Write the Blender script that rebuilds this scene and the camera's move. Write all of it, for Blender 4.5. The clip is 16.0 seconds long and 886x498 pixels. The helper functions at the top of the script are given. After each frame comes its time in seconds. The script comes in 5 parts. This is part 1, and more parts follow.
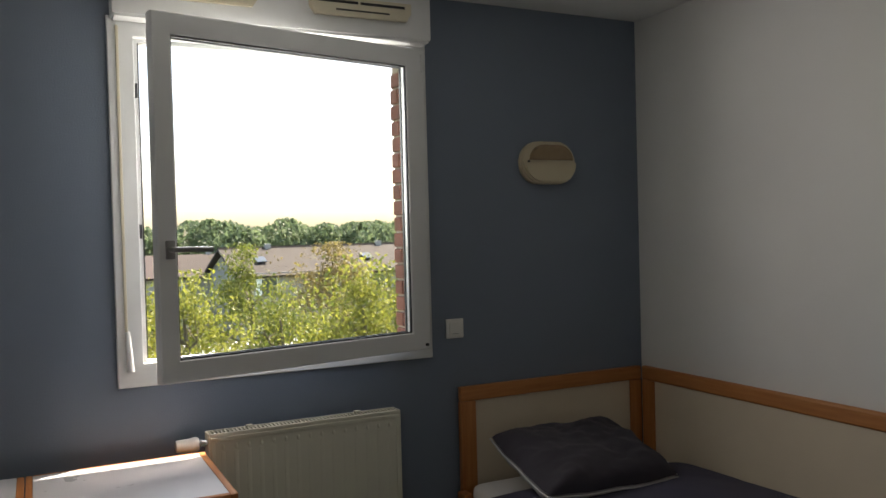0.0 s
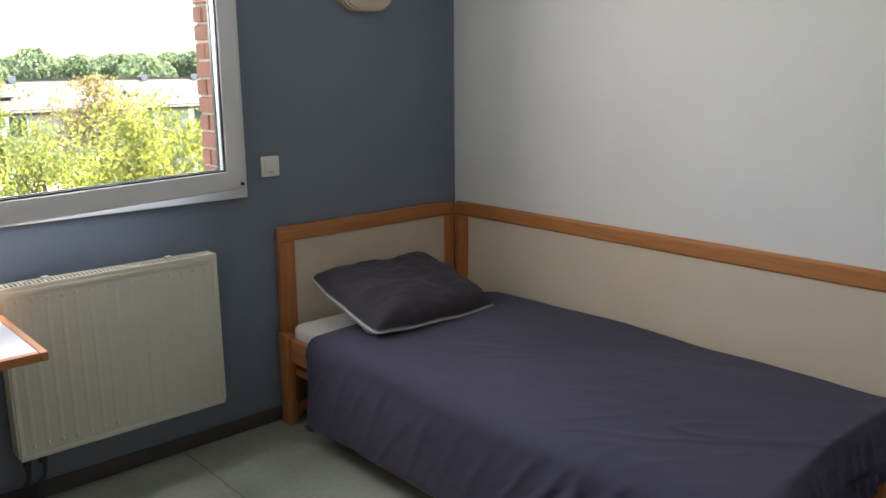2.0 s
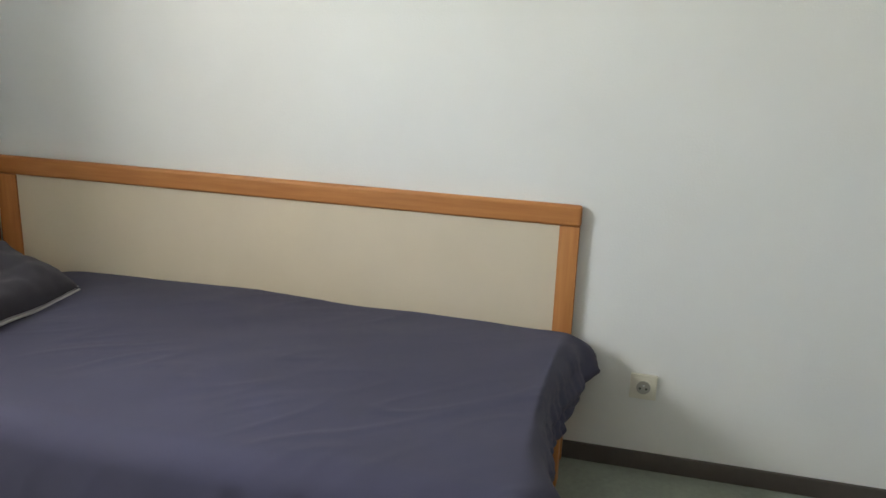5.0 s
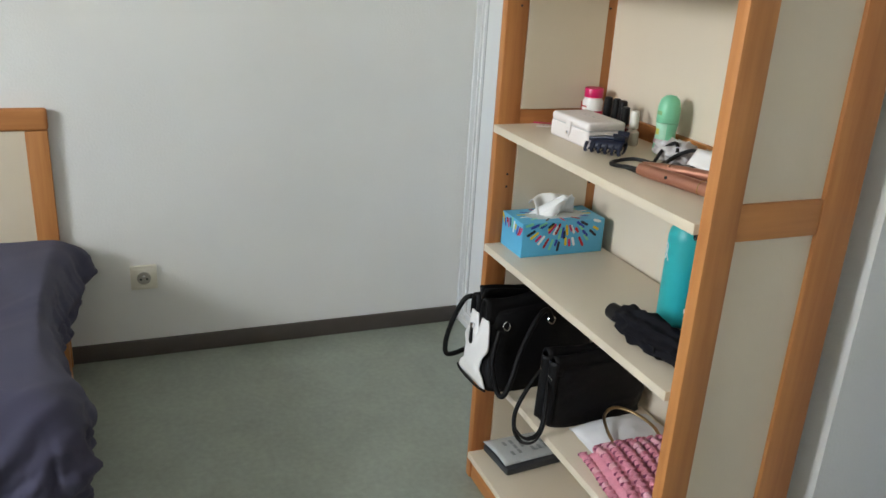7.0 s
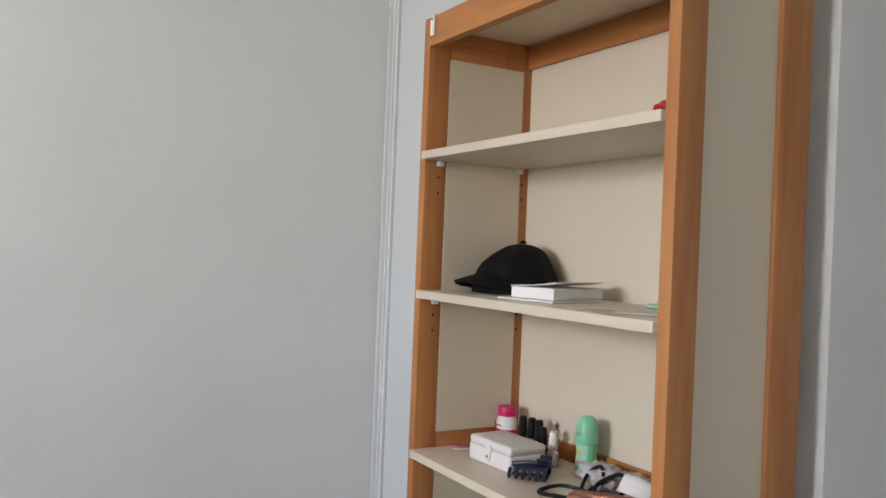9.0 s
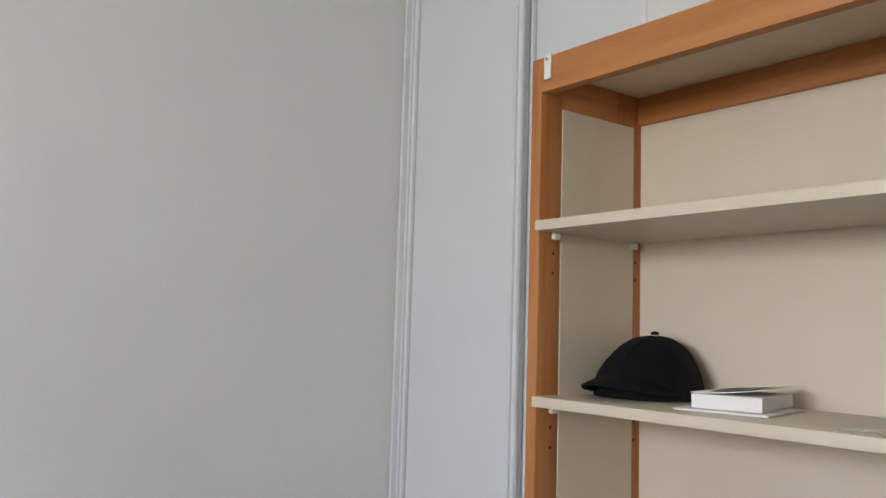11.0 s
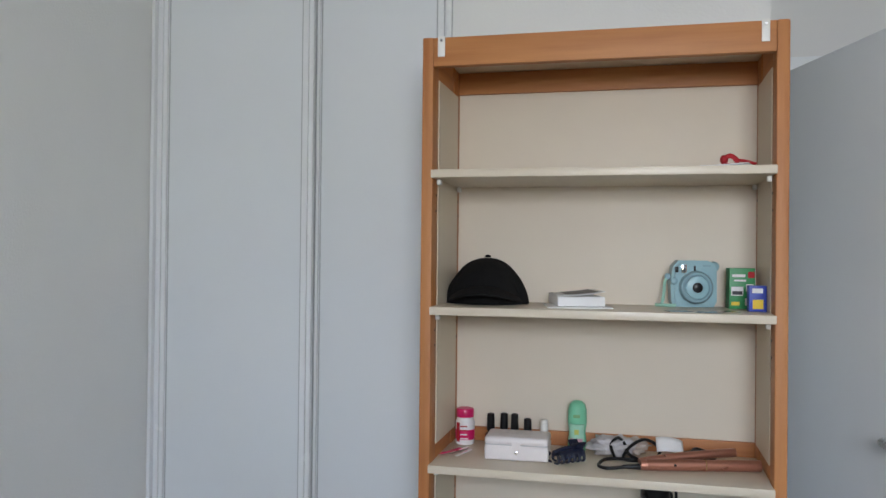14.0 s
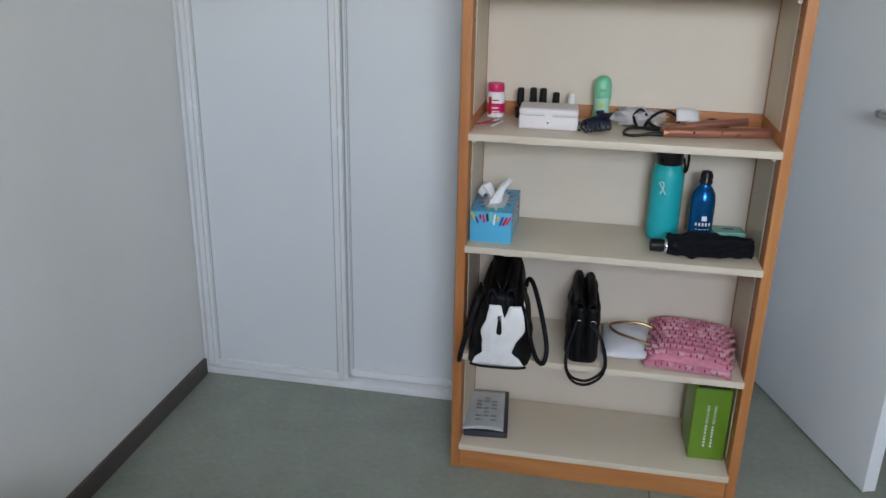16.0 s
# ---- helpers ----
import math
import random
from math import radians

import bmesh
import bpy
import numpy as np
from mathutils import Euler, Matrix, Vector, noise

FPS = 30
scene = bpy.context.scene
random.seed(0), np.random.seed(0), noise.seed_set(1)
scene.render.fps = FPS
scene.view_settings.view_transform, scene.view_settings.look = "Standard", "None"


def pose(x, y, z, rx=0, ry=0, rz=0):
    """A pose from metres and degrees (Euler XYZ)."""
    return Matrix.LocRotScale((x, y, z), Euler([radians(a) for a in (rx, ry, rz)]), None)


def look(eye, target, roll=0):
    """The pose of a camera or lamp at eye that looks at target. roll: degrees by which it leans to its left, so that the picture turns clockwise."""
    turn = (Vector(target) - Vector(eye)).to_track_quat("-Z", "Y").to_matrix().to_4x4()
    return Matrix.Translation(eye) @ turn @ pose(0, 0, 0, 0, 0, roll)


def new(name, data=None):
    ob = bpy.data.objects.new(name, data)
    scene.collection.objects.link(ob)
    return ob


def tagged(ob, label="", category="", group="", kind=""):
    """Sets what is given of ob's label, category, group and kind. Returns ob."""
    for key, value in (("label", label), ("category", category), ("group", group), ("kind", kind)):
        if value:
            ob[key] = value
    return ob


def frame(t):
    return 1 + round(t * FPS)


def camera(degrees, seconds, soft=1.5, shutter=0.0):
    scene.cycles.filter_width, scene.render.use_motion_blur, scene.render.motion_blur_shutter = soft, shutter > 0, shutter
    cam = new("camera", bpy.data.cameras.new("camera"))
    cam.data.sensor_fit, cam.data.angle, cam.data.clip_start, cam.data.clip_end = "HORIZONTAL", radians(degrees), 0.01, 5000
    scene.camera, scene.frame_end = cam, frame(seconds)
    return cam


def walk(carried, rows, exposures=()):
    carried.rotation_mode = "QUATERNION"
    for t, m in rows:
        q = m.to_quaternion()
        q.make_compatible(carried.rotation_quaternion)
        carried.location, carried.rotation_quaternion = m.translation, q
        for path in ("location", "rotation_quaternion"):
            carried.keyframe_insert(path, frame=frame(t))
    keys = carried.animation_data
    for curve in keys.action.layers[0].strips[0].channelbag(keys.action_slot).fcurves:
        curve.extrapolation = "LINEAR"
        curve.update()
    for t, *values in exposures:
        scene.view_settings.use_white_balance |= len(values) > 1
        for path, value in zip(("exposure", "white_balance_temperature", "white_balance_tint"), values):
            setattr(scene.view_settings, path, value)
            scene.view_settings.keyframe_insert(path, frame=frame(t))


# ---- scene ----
cam = camera(57.0, 16.0)

PATH = [
    (0, (-2.593, -3.076, 1.485), (-1.697, -1.288, 1.447), -1.5),
    (0.5, (-2.648, -2.996, 1.488), (-1.52, -1.345, 1.439), -1.6),
    (1, (-2.653, -2.962, 1.502), (-1.392, -1.414, 1.385), -1.3),
    (1.5, (-2.666, -2.913, 1.476), (-1.354, -1.43, 1.196), -1.1),
    (2, (-2.666, -2.888, 1.463), (-1.364, -1.434, 1.027), -0.5),
    (2.5, (-2.654, -2.878, 1.438), (-1.36, -1.444, 0.918), -0.5),
    (3, (-2.65, -2.812, 1.431), (-1.316, -1.439, 0.853), 0.5),
    (3.2, (-2.649, -2.751, 1.422), (-1.291, -1.403, 0.84), 1.1),
    (5.3, (-2.393, -2.251, 1.333), (-0.488, -2.042, 0.762), 3.2),
    (5.5, (-2.397, -2.244, 1.332), (-0.49, -2.21, 0.729), 4.2),
    (6, (-2.479, -2.276, 1.332), (-0.602, -2.52, 0.688), 3.9),
    (6.5, (-2.568, -2.289, 1.323), (-0.755, -2.762, 0.622), 4.3),
    (7, (-2.597, -2.283, 1.328), (-0.866, -3.006, 0.637), 3.5),
    (7.5, (-2.6, -2.249, 1.346), (-0.877, -3.123, 0.828), 2.7),
    (8, (-2.582, -2.261, 1.38), (-0.848, -3.221, 1.113), 2.8),
    (8.5, (-2.557, -2.244, 1.389), (-0.817, -3.225, 1.283), 2.6),
    (9, (-2.518, -2.238, 1.4), (-0.784, -3.235, 1.402), 2.3),
    (9.5, (-2.441, -2.229, 1.398), (-0.718, -3.245, 1.395), 1.9),
    (10, (-2.271, -2.215, 1.41), (-0.549, -3.23, 1.467), 1.7),
    (10.2, (-2.198, -2.187, 1.414), (-0.49, -3.224, 1.499), 1.7),
    (12.3, (-1.6, -1.819, 1.439), (-0.541, -3.491, 1.726), 0.9),
    (12.5, (-1.536, -1.745, 1.444), (-0.594, -3.487, 1.723), 0.7),
    (12.9, (-1.475, -1.601, 1.453), (-0.804, -3.468, 1.705), 0.2),
    (13, (-1.466, -1.566, 1.453), (-0.855, -3.455, 1.694), -0.2),
    (13.5, (-1.425, -1.436, 1.435), (-0.943, -3.366, 1.642), 0.6),
    (14, (-1.384, -1.329, 1.425), (-0.919, -3.274, 1.44), 0.6),
    (14.5, (-1.354, -1.26, 1.426), (-0.927, -3.2, 1.194), 0.4),
    (15, (-1.281, -1.216, 1.418), (-0.877, -3.134, 1.021), 0.5),
    (15.5, (-1.241, -1.179, 1.387), (-0.876, -3.058, 0.806), 0.9),
    (16, (-1.229, -1.167, 1.383), (-0.892, -3.01, 0.685), 1.2),
]
walk(cam, [(t, look(eye, target, roll)) for t, eye, target, roll in PATH],
     [(0, 2.03, 7250, 14), (1.2, 2.08, 7150, 14), (1.5, 2.42, 6950, 14), (2.0, 3.35, 6800, 14), (2.5, 3.58, 6500, 14), (3.0, 3.98, 6450, 15), (3.2, 4.0, 6450, 14), (5.3, 4.03, 6950, 7), (7, 4.12, 6850, 8), (8, 4.05, 6700, 13), (9, 3.85, 6700, 15), (10, 3.78, 6650, 15), (12.5, 3.52, 6750, 18), (13.5, 3.5, 6500, 15), (14.5, 3.55, 6150, 12), (16, 3.66, 6200, 12)])

# ---- world, sun, exposure ----
world = bpy.data.worlds.new("sky")
scene.world = world
world.use_nodes = True
wn = world.node_tree.nodes
sky = wn.new("ShaderNodeTexSky")
sky.sky_type = 'NISHITA'
sky.sun_disc = False
SUN_FROM = Vector((0.66, 0.335, 1.0)).normalized()
sky.sun_elevation = math.asin(SUN_FROM.z)
sky.sun_rotation = math.atan2(SUN_FROM.x, SUN_FROM.y)
sky.dust_density = 3.0
wn["Background"].inputs[1].default_value = 0.15
world.node_tree.links.new(sky.outputs[0], wn["Background"].inputs[0])
sun = new("sun", bpy.data.lights.new("sun", "SUN"))
sun.data.energy, sun.data.angle, sun.data.color = 4.6, radians(0.6), (1.0, 0.93, 0.82)
sun.matrix_world = look(SUN_FROM * 50, (0, 0, 0))

# Added area lamp inside the opening, strengthening the sky's light indoors.
sky_light = new("window_sky_light", bpy.data.lights.new("window_sky_light", "AREA"))
sky_light.data.shape, sky_light.data.size, sky_light.data.size_y = "RECTANGLE", 0.96, 0.58
sky_light.data.energy, sky_light.data.color = 3.6, (0.97, 0.985, 1.0)
sky_light.matrix_world = look((-1.72, 0.075, 1.84), (-1.72, -1.0, 1.84))

# ---- materials ----
def mat(name, color, rough=0.5, metal=0.0, var=0.08, scale=12.0, bump=0.0, bscale=200.0, coat=0.0, sheen=0.0, stretch=None, second=None):
    """A painted, plastic, metal or cloth surface with two scales of variation and a fine relief."""
    m = bpy.data.materials.new(name)
    m.use_nodes = True
    nt = m.node_tree
    n, l = nt.nodes, nt.links
    b = n["Principled BSDF"]
    b.inputs["Roughness"].default_value = rough
    b.inputs["Metallic"].default_value = metal
    b.inputs["Coat Weight"].default_value = coat
    b.inputs["Sheen Weight"].default_value = sheen
    tc = n.new("ShaderNodeTexCoord")
    src = tc.outputs["Object"]
    if stretch:
        mp = n.new("ShaderNodeMapping")
        mp.inputs["Scale"].default_value = stretch
        l.new(src, mp.inputs[0])
        src = mp.outputs[0]
    t1, t2 = n.new("ShaderNodeTexNoise"), n.new("ShaderNodeTexNoise")
    t1.inputs["Scale"].default_value, t2.inputs["Scale"].default_value = scale, scale * 0.13
    t1.inputs["Detail"].default_value = 5
    l.new(src, t1.inputs[0]), l.new(src, t2.inputs[0])
    add = n.new("ShaderNodeMath")
    add.operation = "ADD"
    l.new(t1.outputs[0], add.inputs[0]), l.new(t2.outputs[0], add.inputs[1])
    half = n.new("ShaderNodeMath")
    half.operation = "MULTIPLY"
    half.inputs[1].default_value = 0.5
    l.new(add.outputs[0], half.inputs[0])
    ramp = n.new("ShaderNodeValToRGB")
    c2 = second or tuple(min(1, c * (1 + var)) for c in color)
    c1 = tuple(c * (1 - var) for c in color)
    ramp.color_ramp.elements[0].position, ramp.color_ramp.elements[1].position = 0.32, 0.68
    ramp.color_ramp.elements[0].color, ramp.color_ramp.elements[1].color = (*c1, 1), (*c2, 1)
    l.new(half.outputs[0], ramp.inputs[0]), l.new(ramp.outputs[0], b.inputs["Base Color"])
    rr = n.new("ShaderNodeMapRange")
    rr.inputs["To Min"].default_value, rr.inputs["To Max"].default_value = max(0.02, rough - 0.07), min(1, rough + 0.07)
    l.new(t1.outputs[0], rr.inputs[0]), l.new(rr.outputs[0], b.inputs["Roughness"])
    if bump:
        t3 = n.new("ShaderNodeTexNoise")
        t3.inputs["Scale"].default_value, t3.inputs["Detail"].default_value = bscale, 4
        l.new(src, t3.inputs[0])
        bp = n.new("ShaderNodeBump")
        bp.inputs["Strength"].default_value, bp.inputs["Distance"].default_value = bump, 0.004
        l.new(t3.outputs[0], bp.inputs["Height"]), l.new(bp.outputs[0], b.inputs["Normal"])
    return m


def wood(name, axis, light=(0.545, 0.235, 0.074), dark=(0.35, 0.118, 0.031), rough=0.52):
    """Varnished beech with flecks along one axis."""
    s = [60, 60, 60]
    s["xyz".index(axis)] = 4
    m = mat(name, dark, rough, 0, 0.0, 1.0, 0.12, 3.0, 0.0, 0, s, light)
    return m


def cloth(name, color, weave=900.0, sheen=0.3, var=0.12):
    return mat(name, color, 0.85, 0, var, 9.0, 0.25, weave, 0, sheen)


M_WHITE = mat("white_wall_paint", (0.745, 0.745, 0.73), 0.6, 0, 0.035, 3.0, 0.2, 150.0)
M_BLUE = mat("blue_grey_wall_paint", (0.170, 0.208, 0.272), 0.42, 0, 0.06, 2.5, 0.3, 170.0)
M_CEIL = mat("ceiling_paint", (0.80, 0.81, 0.80), 0.8, 0, 0.03, 3.0, 0.2, 120.0)
M_FLOOR = mat("green_grey_linoleum", (0.248, 0.272, 0.230), 0.42, 0, 0.16, 55.0, 0.1, 300.0)
M_SEAM = mat("welded_seam", (0.13, 0.145, 0.12), 0.5, 0, 0.1, 20.0)
M_BASE = mat("brown_grey_baseboard", (0.075, 0.062, 0.055), 0.5, 0, 0.1, 20.0)
M_DOOR = mat("white_lacquered_door", (0.82, 0.85, 0.87), 0.35, 0, 0.03, 2.0, 0.1, 90.0)
M_CLOSET = mat("white_laminate_door", (0.73, 0.75, 0.77), 0.45, 0, 0.025, 3.0, 0.12, 260.0)
M_GROOVE = mat("grey_shadow_line", (0.46, 0.47, 0.48), 0.7, 0, 0.1, 20.0)
M_PROFILE = mat("white_lacquered_profile", (0.78, 0.79, 0.80), 0.25, 0, 0.03, 8.0)
M_PVC = mat("white_window_pvc", (0.74, 0.75, 0.75), 0.32, 0, 0.04, 10.0)
M_PVC_OLD = mat("yellowed_plastic", (0.66, 0.60, 0.46), 0.45, 0, 0.08, 12.0)
M_DARK = mat("dark_gap", (0.02, 0.02, 0.02), 0.7, 0, 0.1, 20.0)
M_RUBBER = mat("grey_window_seal", (0.04, 0.045, 0.05), 0.6, 0, 0.1, 20.0)
M_BEECH_X, M_BEECH_Y, M_BEECH_Z = wood("beech_along_x", "x"), wood("beech_along_y", "y"), wood("beech_along_z", "z")
M_CREAM = mat("cream_laminate_panel", (0.66, 0.57, 0.44), 0.45, 0, 0.035, 6.0, 0.08, 240.0)
M_CREAM_BACK = mat("cream_back_panel", (0.68, 0.595, 0.485), 0.5, 0, 0.03, 6.0, 0.06, 240.0)
M_SHELF = mat("cream_shelf_laminate", (0.66, 0.575, 0.455), 0.36, 0, 0.03, 8.0, 0.05, 240.0)
M_RAD = mat("radiator_enamel", (0.68, 0.66, 0.56), 0.35, 0, 0.03, 9.0)
M_STEEL = mat("brushed_steel", (0.62, 0.62, 0.62), 0.28, 1.0, 0.06, 60.0)
M_CHROME = mat("chrome", (0.8, 0.8, 0.82), 0.12, 1.0, 0.03, 30.0)
M_WPLAST = mat("white_plastic", (0.78, 0.77, 0.73), 0.35, 0, 0.03, 14.0)
M_DESKTOP = mat("pale_grey_desk_laminate", (0.62, 0.63, 0.66), 0.30, 0, 0.03, 10.0)
M_DUVET = cloth("dark_violet_grey_cotton", (0.045, 0.043, 0.080), 1100.0, 0.05)
M_PILLOW = cloth("charcoal_violet_cotton", (0.034, 0.030, 0.043), 1100.0, 0.1)
M_SHEET = cloth("white_cotton_sheet", (0.78, 0.77, 0.76), 900.0, 0.1, 0.04)
M_PIPING = cloth("light_grey_cotton", (0.5, 0.49, 0.5), 900.0, 0.1, 0.06)
M_BRICK = mat("red_brick", (0.22, 0.085, 0.06), 0.85, 0, 0.25, 25.0, 0.5, 120.0)
M_MORTAR = mat("pale_mortar", (0.42, 0.36, 0.30), 0.9, 0, 0.15, 40.0, 0.4, 200.0)


def glass(name, tint=(1, 1, 1)):
    m = bpy.data.materials.new(name)
    m.use_nodes = True
    n, l = m.node_tree.nodes, m.node_tree.links
    n.remove(n["Principled BSDF"])
    tr, gl, mx, fr = n.new("ShaderNodeBsdfTransparent"), n.new("ShaderNodeBsdfGlossy"), n.new("ShaderNodeMixShader"), n.new("ShaderNodeFresnel")
    tr.inputs[0].default_value = (*tint, 1)
    gl.inputs["Roughness"].default_value = 0.02
    fr.inputs[0].default_value = 1.45
    l.new(fr.outputs[0], mx.inputs[0]), l.new(tr.outputs[0], mx.inputs[1]), l.new(gl.outputs[0], mx.inputs[2])
    l.new(mx.outputs[0], n["Material Output"].inputs[0])
    return m


M_GLASS = glass("window_glass", (0.95, 0.97, 0.96))


def leafmat(name, a, b):
    """Leaves: colour varies from leaf to leaf, and light shines through them."""
    m = bpy.data.materials.new(name)
    m.use_nodes = True
    n, l = m.node_tree.nodes, m.node_tree.links
    p = n["Principled BSDF"]
    p.inputs["Roughness"].default_value = 0.55
    g, r, ts, mx = n.new("ShaderNodeNewGeometry"), n.new("ShaderNodeValToRGB"), n.new("ShaderNodeBsdfTranslucent"), n.new("ShaderNodeMixShader")
    r.color_ramp.elements[0].color, r.color_ramp.elements[1].color = (*a, 1), (*b, 1)
    l.new(g.outputs["Random Per Island"], r.inputs[0])
    l.new(r.outputs[0], p.inputs["Base Color"]), l.new(r.outputs[0], ts.inputs[0])
    mx.inputs[0].default_value = 0.5
    l.new(p.outputs[0], mx.inputs[1]), l.new(ts.outputs[0], mx.inputs[2]), l.new(mx.outputs[0], n["Material Output"].inputs[0])
    return m


# ---- mesh helpers ----
def bx(bm, x0, x1, y0, y1, z0, z1, bev=0.0, seg=2):
    """Adds one box, its edges rounded by bev, to bm."""
    x0, x1, y0, y1, z0, z1 = min(x0, x1), max(x0, x1), min(y0, y1), max(y0, y1), min(z0, z1), max(z0, z1)
    r = bmesh.ops.create_cube(bm, size=1.0)
    for v in r["verts"]:
        v.co = Vector(((x0 + x1) / 2 + v.co.x * (x1 - x0), (y0 + y1) / 2 + v.co.y * (y1 - y0), (z0 + z1) / 2 + v.co.z * (z1 - z0)))
    if bev:
        es = list({e for v in r["verts"] for e in v.link_edges})
        bmesh.ops.bevel(bm, geom=es, offset=bev, segments=seg, affect="EDGES", profile=0.6)
    return bm


def box(x0, x1, y0, y1, z0, z1, bev=0.0, seg=2):
    return bx(bmesh.new(), x0, x1, y0, y1, z0, z1, bev, seg)


def lathe(prof, n=28, bm=None):
    """A turned body about z from (radius, height) pairs."""
    bm = bm or bmesh.new()
    rings = []
    for r, z in prof:
        rings.append([bm.verts.new((r * math.cos(2 * math.pi * i / n), r * math.sin(2 * math.pi * i / n), z)) for i in range(n)])
    for a, b in zip(rings, rings[1:]):
        for i in range(n):
            bm.faces.new((a[i], a[(i + 1) % n], b[(i + 1) % n], b[i]))
    bm.faces.new(rings[0][::-1]), bm.faces.new(rings[-1])
    return bm


def smooth_line(pts, per=8, closed=False):
    """Points along a Catmull-Rom curve."""
    p = [Vector(q) for q in pts]
    n, out = len(p), []
    for i in range(n if closed else n - 1):
        a, b, c, d = (p[(i - 1) % n] if closed or i else p[0]), p[i], p[(i + 1) % n], (p[(i + 2) % n] if closed or i + 2 < n else p[-1])
        for k in range(per):
            t = k / per
            out.append(0.5 * (2 * b + (c - a) * t + (2 * a - 5 * b + 4 * c - d) * t * t + (3 * b - 3 * c + d - a) * t ** 3))
    return out if closed else out + [p[-1]]


def tube(pts, r, n=8, per=8, closed=False, flat=1.0, bm=None, radii=None):
    """A round or flattened cord along a smooth curve."""
    bm = bm or bmesh.new()
    line = smooth_line(pts, per, closed)
    rings, side = [], None
    for i, q in enumerate(line):
        d = (line[(i + 1) % len(line)] if closed or i + 1 < len(line) else q) - (line[i - 1] if closed or i else q)
        d = d.normalized() if d.length > 1e-9 else Vector((0, 0, 1))
        if side is None:
            side = d.orthogonal().normalized()
        side = (side - d * side.dot(d)).normalized()
        up = d.cross(side)
        rr = r if radii is None else radii[0] + (radii[1] - radii[0]) * i / max(1, len(line) - 1)
        rings.append([bm.verts.new(q + side * rr * math.cos(2 * math.pi * k / n) + up * rr * flat * math.sin(2 * math.pi * k / n)) for k in range(n)])
    for i in range(len(rings) if closed else len(rings) - 1):
        a, b = rings[i], rings[(i + 1) % len(rings)]
        for k in range(n):
            bm.faces.new((a[k], a[(k + 1) % n], b[(k + 1) % n], b[k]))
    if not closed:
        bm.faces.new(rings[0][::-1]), bm.faces.new(rings[-1])
    return bm


def prism(outline, depth, bev=0.0, bm=None):
    """An outline in x and z, given thickness along y from 0 to -depth."""
    bm = bm or bmesh.new()
    f = bm.faces.new([bm.verts.new((x, 0, z)) for x, z in outline])
    r = bmesh.ops.extrude_face_region(bm, geom=[f])
    vs = [g for g in r["geom"] if isinstance(g, bmesh.types.BMVert)]
    bmesh.ops.translate(bm, vec=(0, -depth, 0), verts=vs)
    if bev:
        bmesh.ops.bevel(bm, geom=list({e for v in vs for e in v.link_edges if all(w in vs for w in e.verts)}), offset=bev, segments=2, affect="EDGES")
    return bm


def grid(nu, nv, fn, bm=None, closed_u=False):
    """A sheet of nu by nv cells whose points fn(u, v) gives."""
    bm = bm or bmesh.new()
    rows = [[bm.verts.new(fn(i / nu, j / nv)) for j in range(nv + 1)] for i in range(nu if closed_u else nu + 1)]
    for i in range(nu):
        for j in range(nv):
            a, b = rows[i], rows[(i + 1) % len(rows)]
            bm.faces.new((a[j], b[j], b[j + 1], a[j + 1]))
    return bm


def ring(outer, inner, y0, y1, bev=0.0):
    """A mitred rectangular frame; outer and inner are x0, x1, z0, z1."""
    bm = bmesh.new()
    loops = []
    for y in (y0, y1):
        for x0, x1, z0, z1 in (outer, inner):
            loops.append([bm.verts.new(q) for q in ((x0, y, z0), (x1, y, z0), (x1, y, z1), (x0, y, z1))])
    fo, fi, bo, bi = loops
    for k in range(4):
        m = (k + 1) % 4
        bm.faces.new((fo[k], fo[m], fi[m], fi[k])), bm.faces.new((bo[m], bo[k], bi[k], bi[m]))
        bm.faces.new((fo[m], fo[k], bo[k], bo[m])), bm.faces.new((fi[k], fi[m], bi[m], bi[k]))
    if bev:
        es = [e for e in bm.edges if any(e.verts[0] in lp and e.verts[1] in lp for lp in loops)]
        bmesh.ops.bevel(bm, geom=es, offset=bev, segments=3, affect="EDGES", profile=0.6)
    return bm


def link(name, bm, material, smooth=40):
    bmesh.ops.recalc_face_normals(bm, faces=bm.faces)
    me = bpy.data.meshes.new(name)
    bm.to_mesh(me)
    bm.free()
    me.materials.append(material)
    if smooth:
        for p in me.polygons:
            p.use_smooth = True
        me.set_sharp_from_angle(angle=radians(smooth))
    return new(name, me)


def part(name, bm, material, parent, label="", smooth=40):
    ob = link(name, bm, material, smooth)
    ob.parent = parent
    return tagged(ob, label)


def thing(name, label, category, at=(0, 0, 0), turn=0, group="", kind=""):
    ob = new(name)
    ob.empty_display_size = 0.05
    ob.matrix_basis = pose(*at, 0, 0, turn)
    return tagged(ob, label, category, group, kind)


def solid(name, bm, material, label, category, group="", kind="", smooth=40):
    return tagged(link(name, bm, material, smooth), label, category, group, kind)


def turned(bm, m):
    bmesh.ops.transform(bm, matrix=m, verts=bm.verts)
    return bm


# ---- the room ----
H = 2.47
EAST, NORTH, SOUTH, WEST, BACK = 0.0, 0.0, -3.435, -3.35, -4.10
HALL = -1.692
S = "structure"
solid("floor", box(WEST - 0.2, 0.2, BACK - 1.6, 0.3, -0.2, 0.0), M_FLOOR, "green-grey speckled linoleum floor with welded seams", "floor", kind=S)
solid("ceiling", box(WEST - 0.2, 0.2, BACK - 1.6, 0.3, H, H + 0.15), M_CEIL, "plain white painted ceiling", "ceiling", kind=S)
solid("wall_east", box(EAST, EAST + 0.2, BACK - 1.6, 0.3, 0, H), M_WHITE, "white painted wall with fine texture behind the bed", "wall", kind=S)
